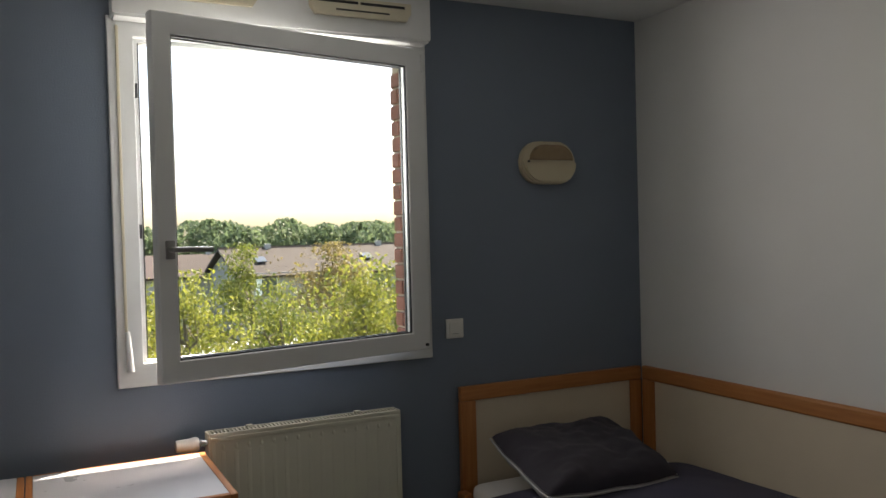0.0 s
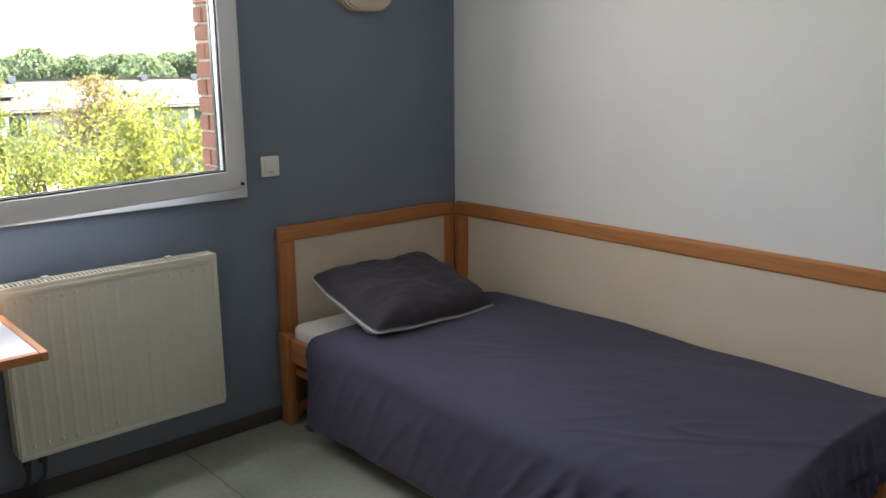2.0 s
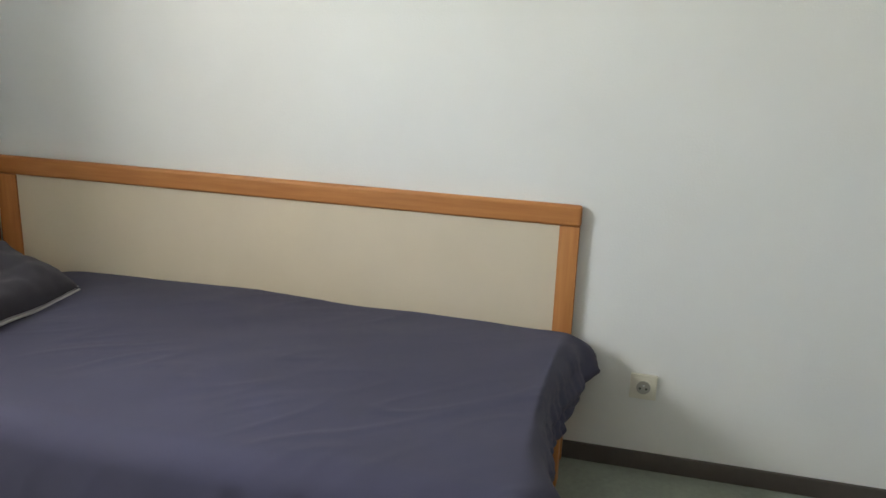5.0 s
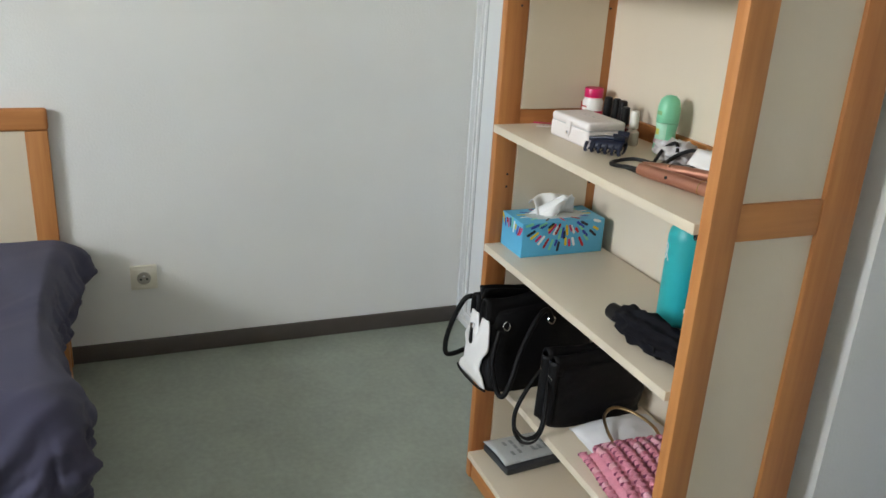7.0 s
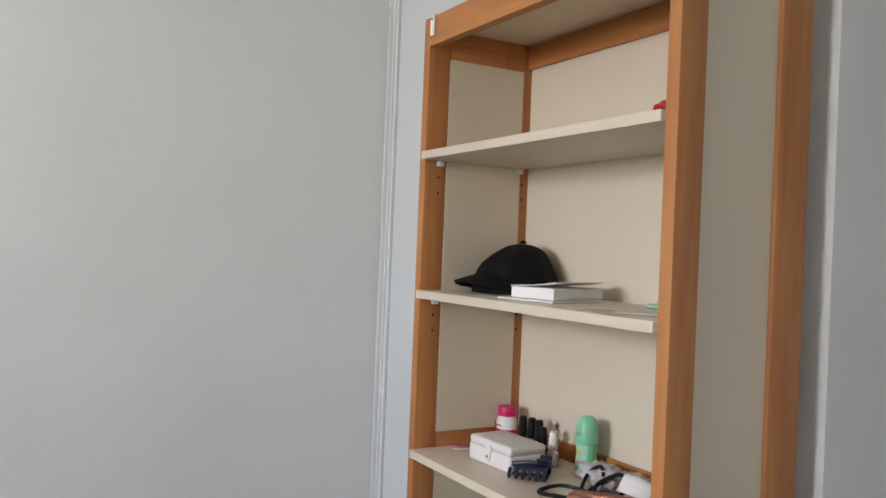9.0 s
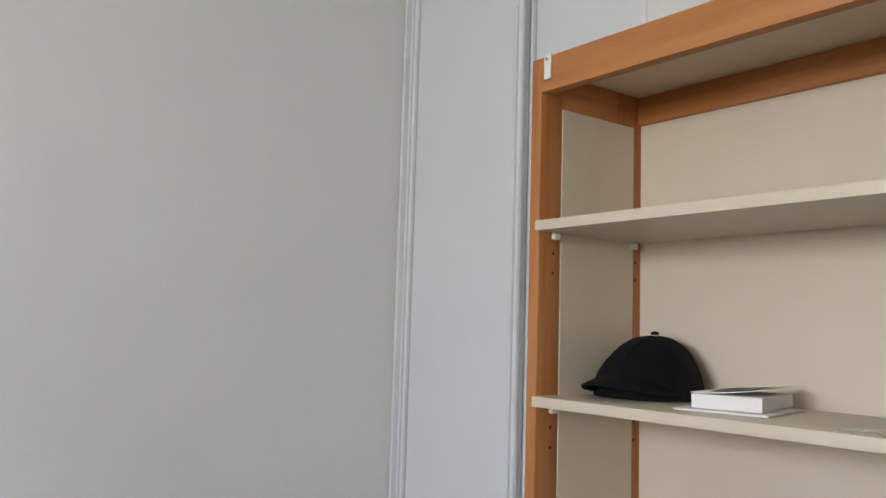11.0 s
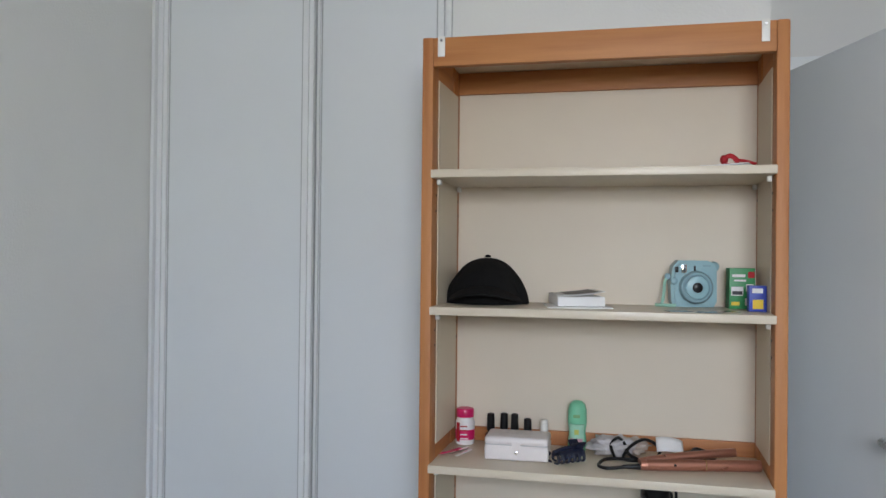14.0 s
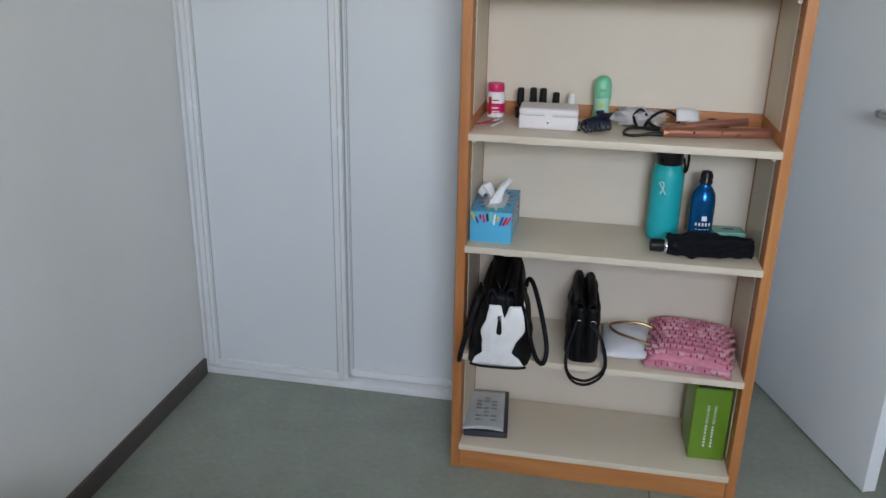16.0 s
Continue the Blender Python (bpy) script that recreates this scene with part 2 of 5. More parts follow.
solid("wall_west", box(WEST - 0.2, WEST, BACK - 1.6, 0.3, 0, H), M_WHITE, "plain white painted side wall", "wall", kind=S)
solid("wall_south", box(-0.90, HALL, BACK, SOUTH, 0, H), M_WHITE, "white wall behind the bookcase, ending at the entrance", "wall", kind=S)
# entrance end wall with its doorway
bm = bmesh.new()
bx(bm, HALL, HALL - 0.06, BACK - 0.12, BACK, 0, H)
bx(bm, HALL - 0.06, HALL - 1.0, BACK - 0.12, BACK, 2.06, H)
bx(bm, HALL - 1.0, WEST, BACK - 0.12, BACK, 0, H)
solid("wall_entrance", bm, M_WHITE, "white end wall of the entrance with a doorway", "wall", kind=S)
solid("wall_corridor", box(WEST, EAST, BACK - 1.6, BACK - 1.5, 0, H), M_WHITE, "plain wall of the corridor outside", "wall", kind=S)
solid("wall_closet_side", box(-0.90, EAST, BACK - 0.12, BACK, 0, H), M_WHITE, "white back wall of the built-in closet", "wall", kind=S)
# window wall
WX0, WX1, WZ0, WZ1 = -2.29, -1.118, 0.985, 2.33
bm = bmesh.new()
bx(bm, WEST, WX0, 0, 0.3, 0, H)
bx(bm, WX1, EAST, 0, 0.3, 0, H)
bx(bm, WX0, WX1, 0, 0.3, 0, WZ0)
bx(bm, WX0, WX1, 0, 0.3, WZ1, H)
wall_north = solid("wall_north", bm, M_BLUE, "blue-grey painted window wall with fine texture", "wall", kind=S)
solid("lintel_outside", box(WX0, WX1, 0.06, 0.3, WZ1 - 0.08, WZ1), M_MORTAR, "pale concrete lintel over the window outside", "lintel", kind=S)
solid("sill_outside", box(WX0, WX1, 0.06, 0.34, WZ0, WZ0 + 0.02, 0.004), M_MORTAR, "pale stone window sill outside", "sill", kind=S)


def baseboard(label, *b):
    solid("baseboard", box(*b, 0.004), M_BASE, label, "baseboard", kind=S)


baseboard("dark brown-grey baseboard along the bed wall", -0.012, 0, -3.434, -0.012, 0, 0.06)
baseboard("dark brown-grey baseboard under the window", WEST + 0.012, 0, -0.012, 0, 0, 0.06)
baseboard("dark brown-grey baseboard of the side wall", WEST, WEST + 0.012, BACK, -0.012, 0, 0.06)
baseboard("dark brown-grey baseboard behind the bookcase", -0.905, HALL - 0.012, SOUTH, SOUTH + 0.012, 0, 0.06)
baseboard("dark brown-grey baseboard in the entrance", HALL - 0.012, HALL, BACK + 0.02, SOUTH, 0, 0.06)

# floor seams
for a in (-1.46, -2.96):
    solid("floor_seam", box(a - 0.003, a + 0.003, -3.43, -0.015, 0.0, 0.0006), M_SEAM, "thin dark welded seam in the linoleum", "seam", kind=S)

# ---- built-in closet ----
closet = thing("closet", "white built-in closet with two sliding laminate doors", "closet", (0, 0, 0))
CY = -3.455
part("top_track", box(-0.898, -0.002, CY - 0.07, CY + 0.02, H - 0.066, H - 0.002, 0.003), M_PROFILE, closet)
part("bottom_track", box(-0.898, -0.002, CY - 0.07, CY + 0.012, 0.0, 0.022, 0.003), M_PROFILE, closet)
part("side_profile", box(-0.013, -0.002, CY - 0.06, CY + 0.02, 0.022, H - 0.066, 0.003), M_PROFILE, closet)
part("side_profile", box(-0.898, -0.882, CY - 0.06, CY + 0.02, 0.022, H - 0.066, 0.003), M_PROFILE, closet)


def sliding_door(x0, x1, y):
    door = part("sliding_door", box(x0 + 0.012, x1 - 0.012, y - 0.014, y - 0.004, 0.03, H - 0.066), M_CLOSET, closet, "white textured laminate sliding panel")
    for a in (x0, x1 - 0.032):
        bm = box(a, a + 0.032, y - 0.022, y + 0.004, 0.03, H - 0.066, 0.003)
        bx(bm, a + 0.012, a + 0.020, y + 0.002, y + 0.012, 0.03, H - 0.066, 0.003)
        part("stile", bm, M_PROFILE, door)
    # Grey strips along the stiles, the gaps' shade put into their colour.
    for a in (x0 - 0.003, x0 + 0.0335, x1 - 0.0375, x1 + 0.0005):
        part("shadow_groove", box(a, a + 0.0035, y - 0.016, y - 0.0025, 0.035, H - 0.068), M_GROOVE, door)
    part("bottom_rail", box(x0 + 0.03, x1 - 0.03, y - 0.02, y + 0.003, 0.024, 0.05, 0.003), M_PROFILE, door)


sliding_door(-0.500, -0.013, CY)
sliding_door(-0.880, -0.474, CY - 0.032)

# ---- entrance door ----
door_1 = thing("door_1", "white flush entrance door standing ajar, steel lever handle", "door", (-1.742, -4.085, 0), 0, kind=S)
ang = math.degrees(math.atan2(-3.205 + 4.085, -2.032 + 1.742))
door_1.matrix_basis = pose(-1.742, -4.085, 0, 0, 0, ang)
DL = 0.926
part("leaf", box(0, DL, 0, 0.038, 0.008, 1.975, 0.002), M_DOOR, door_1)
for side in (-1, 1):
    y0 = 0 if side < 0 else 0.038
    plate = part("handle_plate", box(DL - 0.075, DL - 0.035, y0 - 0.006 * (side < 0), y0 + 0.006 * (side > 0), 0.86, 1.09, 0.003), M_STEEL, door_1)
    o = side * 0.052
    part("lever", tube([(DL - 0.055, y0, 1.01), (DL - 0.055, y0 + o * 0.8, 1.01), (DL - 0.065, y0 + o, 1.01), (DL - 0.10, y0 + o, 1.01), (DL - 0.18, y0 + o, 1.01), (DL - 0.185, y0 + o * 0.7, 1.01)], 0.011, 10), M_STEEL, plate)
for z in (0.25, 1.0, 1.75):
    part("hinge", turned(lathe([(0.007, 0), (0.007, 0.08)], 10), pose(-0.006, 0.0, z)), M_STEEL, door_1)
frame_1 = thing("door_frame", "white painted frame of the entrance doorway", "door frame", (0, 0, 0), kind=S)
for a in (HALL - 0.04, HALL - 1.0):
    part("jamb", box(a - 0.02, a + 0.02, BACK - 0.13, BACK + 0.008, 0, 2.05, 0.003), M_DOOR, frame_1)
part("head", box(HALL - 0.98, HALL - 0.06, BACK - 0.13, BACK + 0.008, 2.01, 2.064, 0.003), M_DOOR, frame_1)

# ---- window ----
window_1 = thing("window_1", "white PVC window, its sash standing ajar into the room", "window", (0, 0, 0), kind=S)
fx0, fx1, fz0, fz1 = -2.345, -1.122, 0.970, 2.274
bm = ring((fx0, fx1, fz0, fz1), (-2.258, -1.185, 1.052, 2.205), -0.022, 0.05, 0.005)
part("window_frame", bm, M_PVC, window_1)
bm = bmesh.new()
bx(bm, -2.258, -2.243, 0.012, 0.05, 1.052, 2.205)
bx(bm, -1.200, -1.185, 0.012, 0.05, 1.052, 2.205)
bx(bm, -2.243, -1.200, 0.012, 0.05, 1.050, 1.058)
bx(bm, -2.243, -1.200, 0.012, 0.05, 2.190, 2.205)
part("rebate", bm, M_PVC, window_1)
part("seal", box(-2.2425, -2.239, 0.008, 0.04, 1.068, 2.19), M_RUBBER, window_1)
for z in (1.52, 2.02):
    part("striker_plate", box(-2.262, -2.247, -0.006, 0.012, z - 0.025, z + 0.025, 0.002), M_RUBBER, window_1)
part("cable_strip", box(-2.318, -2.308, -0.030, -0.020, 1.12, 2.24, 0.003), M_PVC_OLD, window_1, "yellowed crank rod of the roller shutter")
part("crank_handle", tube([(-2.311, -0.035, 1.17), (-2.308, -0.038, 1.11), (-2.304, -0.036, 1.03)], 0.012, 10, radii=(0.009, 0.014)), M_PVC, window_1)
SW, SZ0, SZ1 = 1.097, 1.017, 2.229
f, fl, fr = 0.072, 0.062, 0.086
sash = part("sash", ring((-SW, 0, SZ0, SZ1), (-SW + fl, -fr, SZ0 + f, SZ1 - f), -0.055, 0.0, 0.007), M_PVC, window_1)
sash.matrix_basis = pose(-1.173, -0.032, 0, 0, 0, 12.0)
pane = part("pane", box(-SW + fl - 0.005, -fr + 0.005, -0.030, -0.024, SZ0 + f - 0.005, SZ1 - f + 0.005), M_GLASS, sash, "clear window pane", 0)
pane.visible_shadow = False
bm = bmesh.new()
g = 0.006
for y in (-0.044, -0.012):
    bx(bm, -SW + fl, -SW + fl + g * 0.6, y - 0.004, y + 0.004, SZ0 + f, SZ1 - f)
    bx(bm, -fr - g, -fr, y - 0.004, y + 0.004, SZ0 + f, SZ1 - f)
    bx(bm, -SW + fl + g, -fr - g, y - 0.004, y + 0.004, SZ0 + f, SZ0 + f + g)
    bx(bm, -SW + fl + g, -fr - g, y - 0.004, y + 0.004, SZ1 - f - g, SZ1 - f)
part("glazing_seal", bm, M_RUBBER, sash)
bm = box(-SW + 0.022, -SW + 0.052, -0.066, -0.054, 1.425, 1.485, 0.004)
tube([(-SW + 0.037, -0.06, 1.455), (-SW + 0.037, -0.095, 1.455), (-SW + 0.055, -0.102, 1.455), (-SW + 0.10, -0.102, 1.455), (-SW + 0.165, -0.102, 1.453)], 0.009, 10, bm=bm)
part("window_handle", bm, mat("grey_metal_handle", (0.30, 0.30, 0.30), 0.35, 0.6, 0.05, 20.0), sash, "grey metal window handle")
part("hinge_cover", box(-0.016, -0.006, -0.064, -0.050, SZ1 - 0.095, SZ1 - 0.022, 0.003), M_PVC, sash)
part("hinge_bolt", turned(lathe([(0.006, 0), (0.006, 0.012)], 10), pose(-0.020, -0.0525, SZ0 + 0.020, 90)), M_DARK, sash)

# shutter box above the window with two air vents
shutter = thing("shutter_box", "white roller-shutter box above the window", "shutter box", (0, 0, 0))
part("cover", box(-2.333, -1.134, -0.105, -0.001, 2.264, H - 0.002, 0.004), M_PVC, shutter)
part("bottom_strip", box(-2.326, -1.141, -0.099, -0.024, 2.254, 2.264, 0.002), M_PVC, shutter)


def air_vent(x):
    v = thing("air_vent", "yellowed plastic air vent with dark slots on the shutter box", "air vent", (x, -0.105, 2.325), group="vents on the shutter box")
    part("housing", turned(prism([(0.0, 0.03), (0.02, 0.0), (0.395, 0.0), (0.415, 0.03), (0.415, 0.07), (0.0, 0.07)], 0.022, 0.004), pose(0, -0.0005, 0)), M_PVC_OLD, v)
    for a, b, z0, z1 in ((0.03, 0.19, 0.046, 0.056), (0.20, 0.385, 0.046, 0.056), (0.10, 0.32, 0.018, 0.024)):
        part("slot", box(a, b, -0.0245, -0.0205, z0, z1), M_DARK, v)
    return v


air_vent(-2.252)
air_vent(-1.642)

# ---- bed ----
bed = thing("bed", "beech single bed with cream panelled headboard and wall panel", "bed", (0, 0, 0))
ht = 0.833
part("headboard_rail", box(-1.003, -0.032, -0.036, -0.006, ht - 0.063, ht, 0.008), M_BEECH_X, bed)
part("headboard_post", box(-1.003, -0.931, -0.035, -0.007, 0.0, ht - 0.0635, 0.003), M_BEECH_Z, bed)
part("headboard_post", box(-0.098, -0.034, -0.035, -0.007, 0.0, ht - 0.0635, 0.003), M_BEECH_Z, bed)
part("headboard_panel", box(-0.931, -0.098, -0.026, -0.012, 0.25, ht - 0.063), M_CREAM, bed)
part("headboard_foot_rail", box(-0.99, -0.10, -0.055, -0.035, 0.03, 0.075, 0.004), M_BEECH_X, bed)
part("wall_panel_rail", box(-0.034, -0.006, -2.103, -0.036, ht - 0.064, ht + 0.001, 0.012, 4), M_BEECH_Y, bed)
part("wall_panel_post", box(-0.031, -0.007, -0.118, -0.037, 0.0, ht - 0.0645, 0.003), M_BEECH_Z, bed)
part("wall_panel_post", box(-0.031, -0.007, -2.10, -2.04, 0.0, ht - 0.0645, 0.003), M_BEECH_Z, bed)
part("wall_panel", box(-0.024, -0.011, -2.04, -0.118, 0.22, ht - 0.064), M_CREAM, bed)
part("side_rail", box(-1.018, -0.993, -2.02, -0.101, 0.285, 0.382, 0.004), M_BEECH_Y, bed)
part("leg", box(-1.032, -0.992, -0.101, -0.036, 0.0, 0.398, 0.006), M_BEECH_Z, bed)
part("leg", box(-1.032, -0.992, -2.09, -2.02, 0.0, 0.34, 0.006), M_BEECH_Z, bed)
part("leg", box(-0.20, -0.145, -2.105, -2.05, 0.0, 0.34, 0.006), M_BEECH_Z, bed)
part("footboard", box(-0.992, -0.20, -2.072, -2.050, 0.06, 0.33, 0.003), M_CREAM, bed)
part("slat_base", box(-0.993, -0.05, -2.02, -0.06, 0.22, 0.25), M_BEECH_Y, bed)
trundle = thing("underbed_trundle", "beech-edged trundle box peeking out below the duvet", "trundle box", (0, 0, 0))
part("front", box(-1.012, -0.995, -2.0, -0.57, 0.075, 0.30, 0.003), M_CREAM, trundle)
part("edge_strip", box(-1.026, -0.995, -2.0, -0.57, 0.045, 0.080, 0.004), M_BEECH_Y, trundle)
part("bottom", box(-0.995, -0.15, -1.95, -0.60, 0.05, 0.065), M_CREAM, trundle)
for x in (-0.90, -0.20):
    for y in (-0.70, -1.90):
        part("caster", turned(lathe([(0.022, -0.012), (0.025, -0.008), (0.025, 0.008), (0.022, 0.012)], 14), pose(x, y, 0.025, 90)), M_DARK, trundle)
solid("mattress", box(-0.985, -0.045, -2.045, -0.062, 0.251, 0.432, 0.045, 4), M_SHEET, "white mattress with fitted sheet on the bed", "mattress")


def along_foot(s, table):
    """Reads a smooth curve of the distance from the wall."""
    for (a, p), (b, q) in zip(table, table[1:]):
        if s <= b:
            k = max(0.0, (s - a) / (b - a))
            return p + (q - p) * k * k * (3 - 2 * k)
    return table[-1][1]


FOOT_OUT = [(0.0, 0.098), (0.12, 0.062), (0.26, 0.034), (0.55, 0.012), (0.72, 0.045), (0.90, 0.095), (1.3, 0.095)]
FOOT_LENGTH = [(0.0, 0.145), (0.15, 0.20), (0.35, 0.27), (0.7, 0.32), (1.3, 0.34)]


def duvet_point(u, v):
    """u: from the wall across the bed and down its side; v: from the head to the foot and over it."""
    W, L, R = 0.935, 1.84, 0.075
    s = u * (W + 0.40)
    t = v * (L + along_foot(s, FOOT_LENGTH) + 0.008 * math.sin(s * 14))
    a, b = max(0.0, s - W), max(0.0, t - L)
    d = math.hypot(a, b)
    turn = math.sin(min(d / R, math.pi / 2))
    drop = R * (1 - math.cos(min(d / R, math.pi / 2))) + max(0.0, d - R * math.pi / 2)
    hang = max(0.0, drop - R)
    dx, dy = (a / d, b / d) if d > 1e-6 else (0, 0)
    fold = 0.0
    if d > R * 0.6:
        k = min(1.0, (d - R * 0.6) / 0.16)
        toe = min(1.0, max(0.0, (t - 0.85) / 0.9))
        if b > a * 0.5:
            gather = 1 - abs(noise.noise((s * 15 + b * 2, b * 2.5, 3.0))) * 3.0
            fold += k * (0.010 * math.sin(s * 23 + b * 9 + 1.5 * math.sin(s * 7)) + 0.012 * max(0.0, gather) + 0.012 * noise.noise((s * 6 + b * 5, b * 4, 3.0)))
            fold += 0.0022 * math.sin(s * 95 + 3 * math.sin(s * 21)) * k
        drape = 1 - abs(noise.noise((t * 7.5 + a * 5.0, a * 1.6 - t * 0.8, 6.0))) * 3.4
        fine = max(0.0, 1 - abs(noise.noise((t * 16 + a * 15, a * 4 - t * 2, 4.0))) * 4.5)
        tiny = max(0.0, 1 - abs(noise.noise((t * 30 + a * 26, a * 9 - t * 3, 11.0))) * 4.0)
        fold += k * (0.10 + 0.90 * toe * toe) * (0.026 * max(0.0, drape) + 0.010 * fine + 0.005 * tiny)
        fold += k * 0.016 * noise.noise((t * 2.2 + a * 1.5, a * 2, 2.0))
    side_out = (R * turn + 0.05 * hang + fold) * dx
    foot_out = max(0.018 * turn, along_foot(s, FOOT_OUT) * turn - 0.10 * hang + fold) * dy
    x = -0.045 - min(s, W) - side_out
    y = -0.235 - 0.055 * min(1.0, a / 0.12) * max(0.0, 1 - t / 0.5) - min(t, L) - foot_out
    puff = 0.015 * noise.noise((s * 2.4, t * 1.8, 0.0)) + 0.003 * noise.noise((s * 8 + t * 3, t * 5, 4.0))
    flank = min(1.0, max(0.0, (s - 0.42) / 0.35))
    wrinkle = max(0.0, 1 - abs(noise.noise((t * 8 + s * 9, s * 3 - t * 1.2, 9.0))) * 5) * max(0.0, noise.noise((s * 4, t * 3, 5.0)) + 0.35)
    crease = 0.0055 * wrinkle * (0.3 + 0.7 * flank)
    edge = 0.05 * (1 - math.exp(-max(0.0, t) / 0.10))
    z = 0.412 + edge + 0.012 * math.sin(min(1, s / W) * math.pi) + (puff + crease) * min(1, t / 0.12) - drop - 0.007 * max(0.0, min(1.0, (t - 0.4) / 1.2))
    if s < 0.05:
        z -= 0.02 * (1 - s / 0.05)
    return (x, y, max(z, 0.06 + 0.05 * abs(noise.noise((s * 4, t * 4, 1.0)))))


bm = grid(170, 270, duvet_point)
duvet = thing("duvet", "dark violet-grey cotton duvet spread over the bed", "duvet", (0, 0, 0))
dv = part("cover", bm, M_DUVET, duvet, smooth=180)
part("hem", tube([duvet_point(i / 60, 1.0) for i in range(61)], 0.006, 6, 2), M_DUVET, duvet, smooth=180)
part("side_hem", tube([duvet_point(1.0, i / 80) for i in range(81)], 0.006, 6, 2), M_DUVET, duvet, smooth=180)
sol = dv.modifiers.new("thickness", "SOLIDIFY")
sol.thickness, sol.offset = 0.022, -0.6


def pillow(name, label):
    hw, hh, th = 0.335, 0.238, 0.084
    bm = bmesh.new()
    n = 44

    def surf(i, j, sgn):
        u, v = i / n * 2 - 1, j / n * 2 - 1
        e = (max(0, 1 - u ** 4) * max(0, 1 - v ** 4)) ** 0.55
        pin = 1 - 0.07 * (1 - abs(u)) * abs(v) ** 3 * 1.0
        pin2 = 1 - 0.07 * (1 - abs(v)) * abs(u) ** 3 * 1.0
        w = 0.016 * noise.noise((u * 2.2, v * 2.2, sgn * 4.0)) + 0.004 * max(0.0, 1 - abs(noise.noise((u * 2.5 + v, v * 2 - u, 7.0))) * 3) + 0.006 * noise.noise((u * 8, v * 8, sgn * 2.0))
        c = 0.012 * math.sin(8 * math.atan2(v, u)) * (u * u + v * v) ** 2 * e
        q = 1 - 0.07 * u * u * v * v
        return Vector((u * hw * pin2 * q, v * hh * pin * q, sgn * th * e + (w + c) * (0.3 + e) + 0.012 * (u * u * v * v)))
    top = [[bm.verts.new(surf(i, j, 1)) for j in range(n + 1)] for i in range(n + 1)]
    under = bmesh.new()
    bot = [[under.verts.new(surf(i, j, -1 if 0 < i < n and 0 < j < n else 1)) for j in range(n + 1)] for i in range(n + 1)]
    for i in range(n):
        for j in range(n):
            bm.faces.new((top[i][j], top[i + 1][j], top[i + 1][j + 1], top[i][j + 1]))
            under.faces.new((bot[i][j], bot[i][j + 1], bot[i + 1][j + 1], bot[i + 1][j]))
    edge = [surf(0, j, 1) + Vector((-0.004, 0, -0.008)) for j in range(n, 0, -4)] + [surf(i, 0, 1) + Vector((0, -0.004, -0.009)) for i in range(0, n + 1, 4)]
    p = thing(name, label, "pillow")
    part("case", bm, M_PILLOW, p, smooth=180)
    part("underside", under, M_PIPING, p, "light grey underside", 180)
    part("hem", tube(edge, 0.0038, 8, 3, flat=0.8), M_PIPING, p, "light grey hem of the open end", 180)
    return p


pl = pillow("pillow", "charcoal violet pillow with a pale hem leaning on the headboard")
pl.matrix_basis = pose(-0.615, -0.355, 0.553, 17, 2, 1)

# ---- radiator under the window ----
rad = thing("radiator", "cream enamelled panel radiator with a ribbed front", "radiator", (0, 0, 0))
rx0, rx1, rz0, rz1, ry = -2.058, -1.311, 0.196, 0.788, -0.105
part("front_panel", box(rx0 + 0.006, rx1 - 0.006, ry, ry + 0.014, rz0, rz1 - 0.012, 0.004), M_RAD, rad)
part("back_panel", box(rx0 + 0.01, rx1 - 0.01, -0.045, -0.033, rz0, rz1 - 0.02, 0.004), M_RAD, rad)
for x in (rx0, rx1 - 0.006):
    part("side_cover", box(x, x + 0.006, ry + 0.002, -0.03, rz0 + 0.01, rz1, 0.002), M_RAD, rad)
part("front_lip", box(rx0 + 0.006, rx1 - 0.006, ry + 0.001, ry + 0.008, rz1 - 0.013, rz1 + 0.001, 0.002), M_RAD, rad)
part("rear_lip", box(rx0 + 0.006, rx1 - 0.006, -0.041, -0.033, rz1 - 0.013, rz1 + 0.001, 0.002), M_RAD, rad)
nsl = 52
for i in range(nsl):
    x = rx0 + 0.012 + (rx1 - rx0 - 0.024) * i / (nsl - 1)
    part("grille_bar", box(x - 0.0025, x + 0.0025, ry + 0.008, -0.041, rz1 - 0.008, rz1 - 0.002), M_RAD, rad, smooth=0)
nr = 15
for i in range(nr):
    x = rx0 + 0.050 + (rx1 - rx0 - 0.10) * i / (nr - 1)
    for z in (rz1 - 0.062, rz0 + 0.030):
        part("rib_end", turned(lathe([(0.004, 0.0), (0.0075, 0.008), (0.0075, 0.016), (0.004, 0.024)], 10), pose(x, ry + 0.0045, z)), M_RAD, rad)
    part("rib", box(x - 0.008, x + 0.008, ry - 0.0012, ry + 0.002, rz0 + 0.058, rz1 - 0.066, 0.0011), M_RAD, rad)
for z0, z1 in ((rz0, rz0 + 0.016), (rz1 - 0.030, rz1 - 0.014)):
    part("panel_border", box(rx0 + 0.008, rx1 - 0.008, ry - 0.0022, ry + 0.002, z0, z1, 0.001), M_RAD, rad)
for x in (rx0 + 0.008, rx1 - 0.022):
    part("panel_border", box(x, x + 0.014, ry - 0.0022, ry + 0.002, rz0 + 0.0162, rz1 - 0.0302, 0.001), M_RAD, rad)
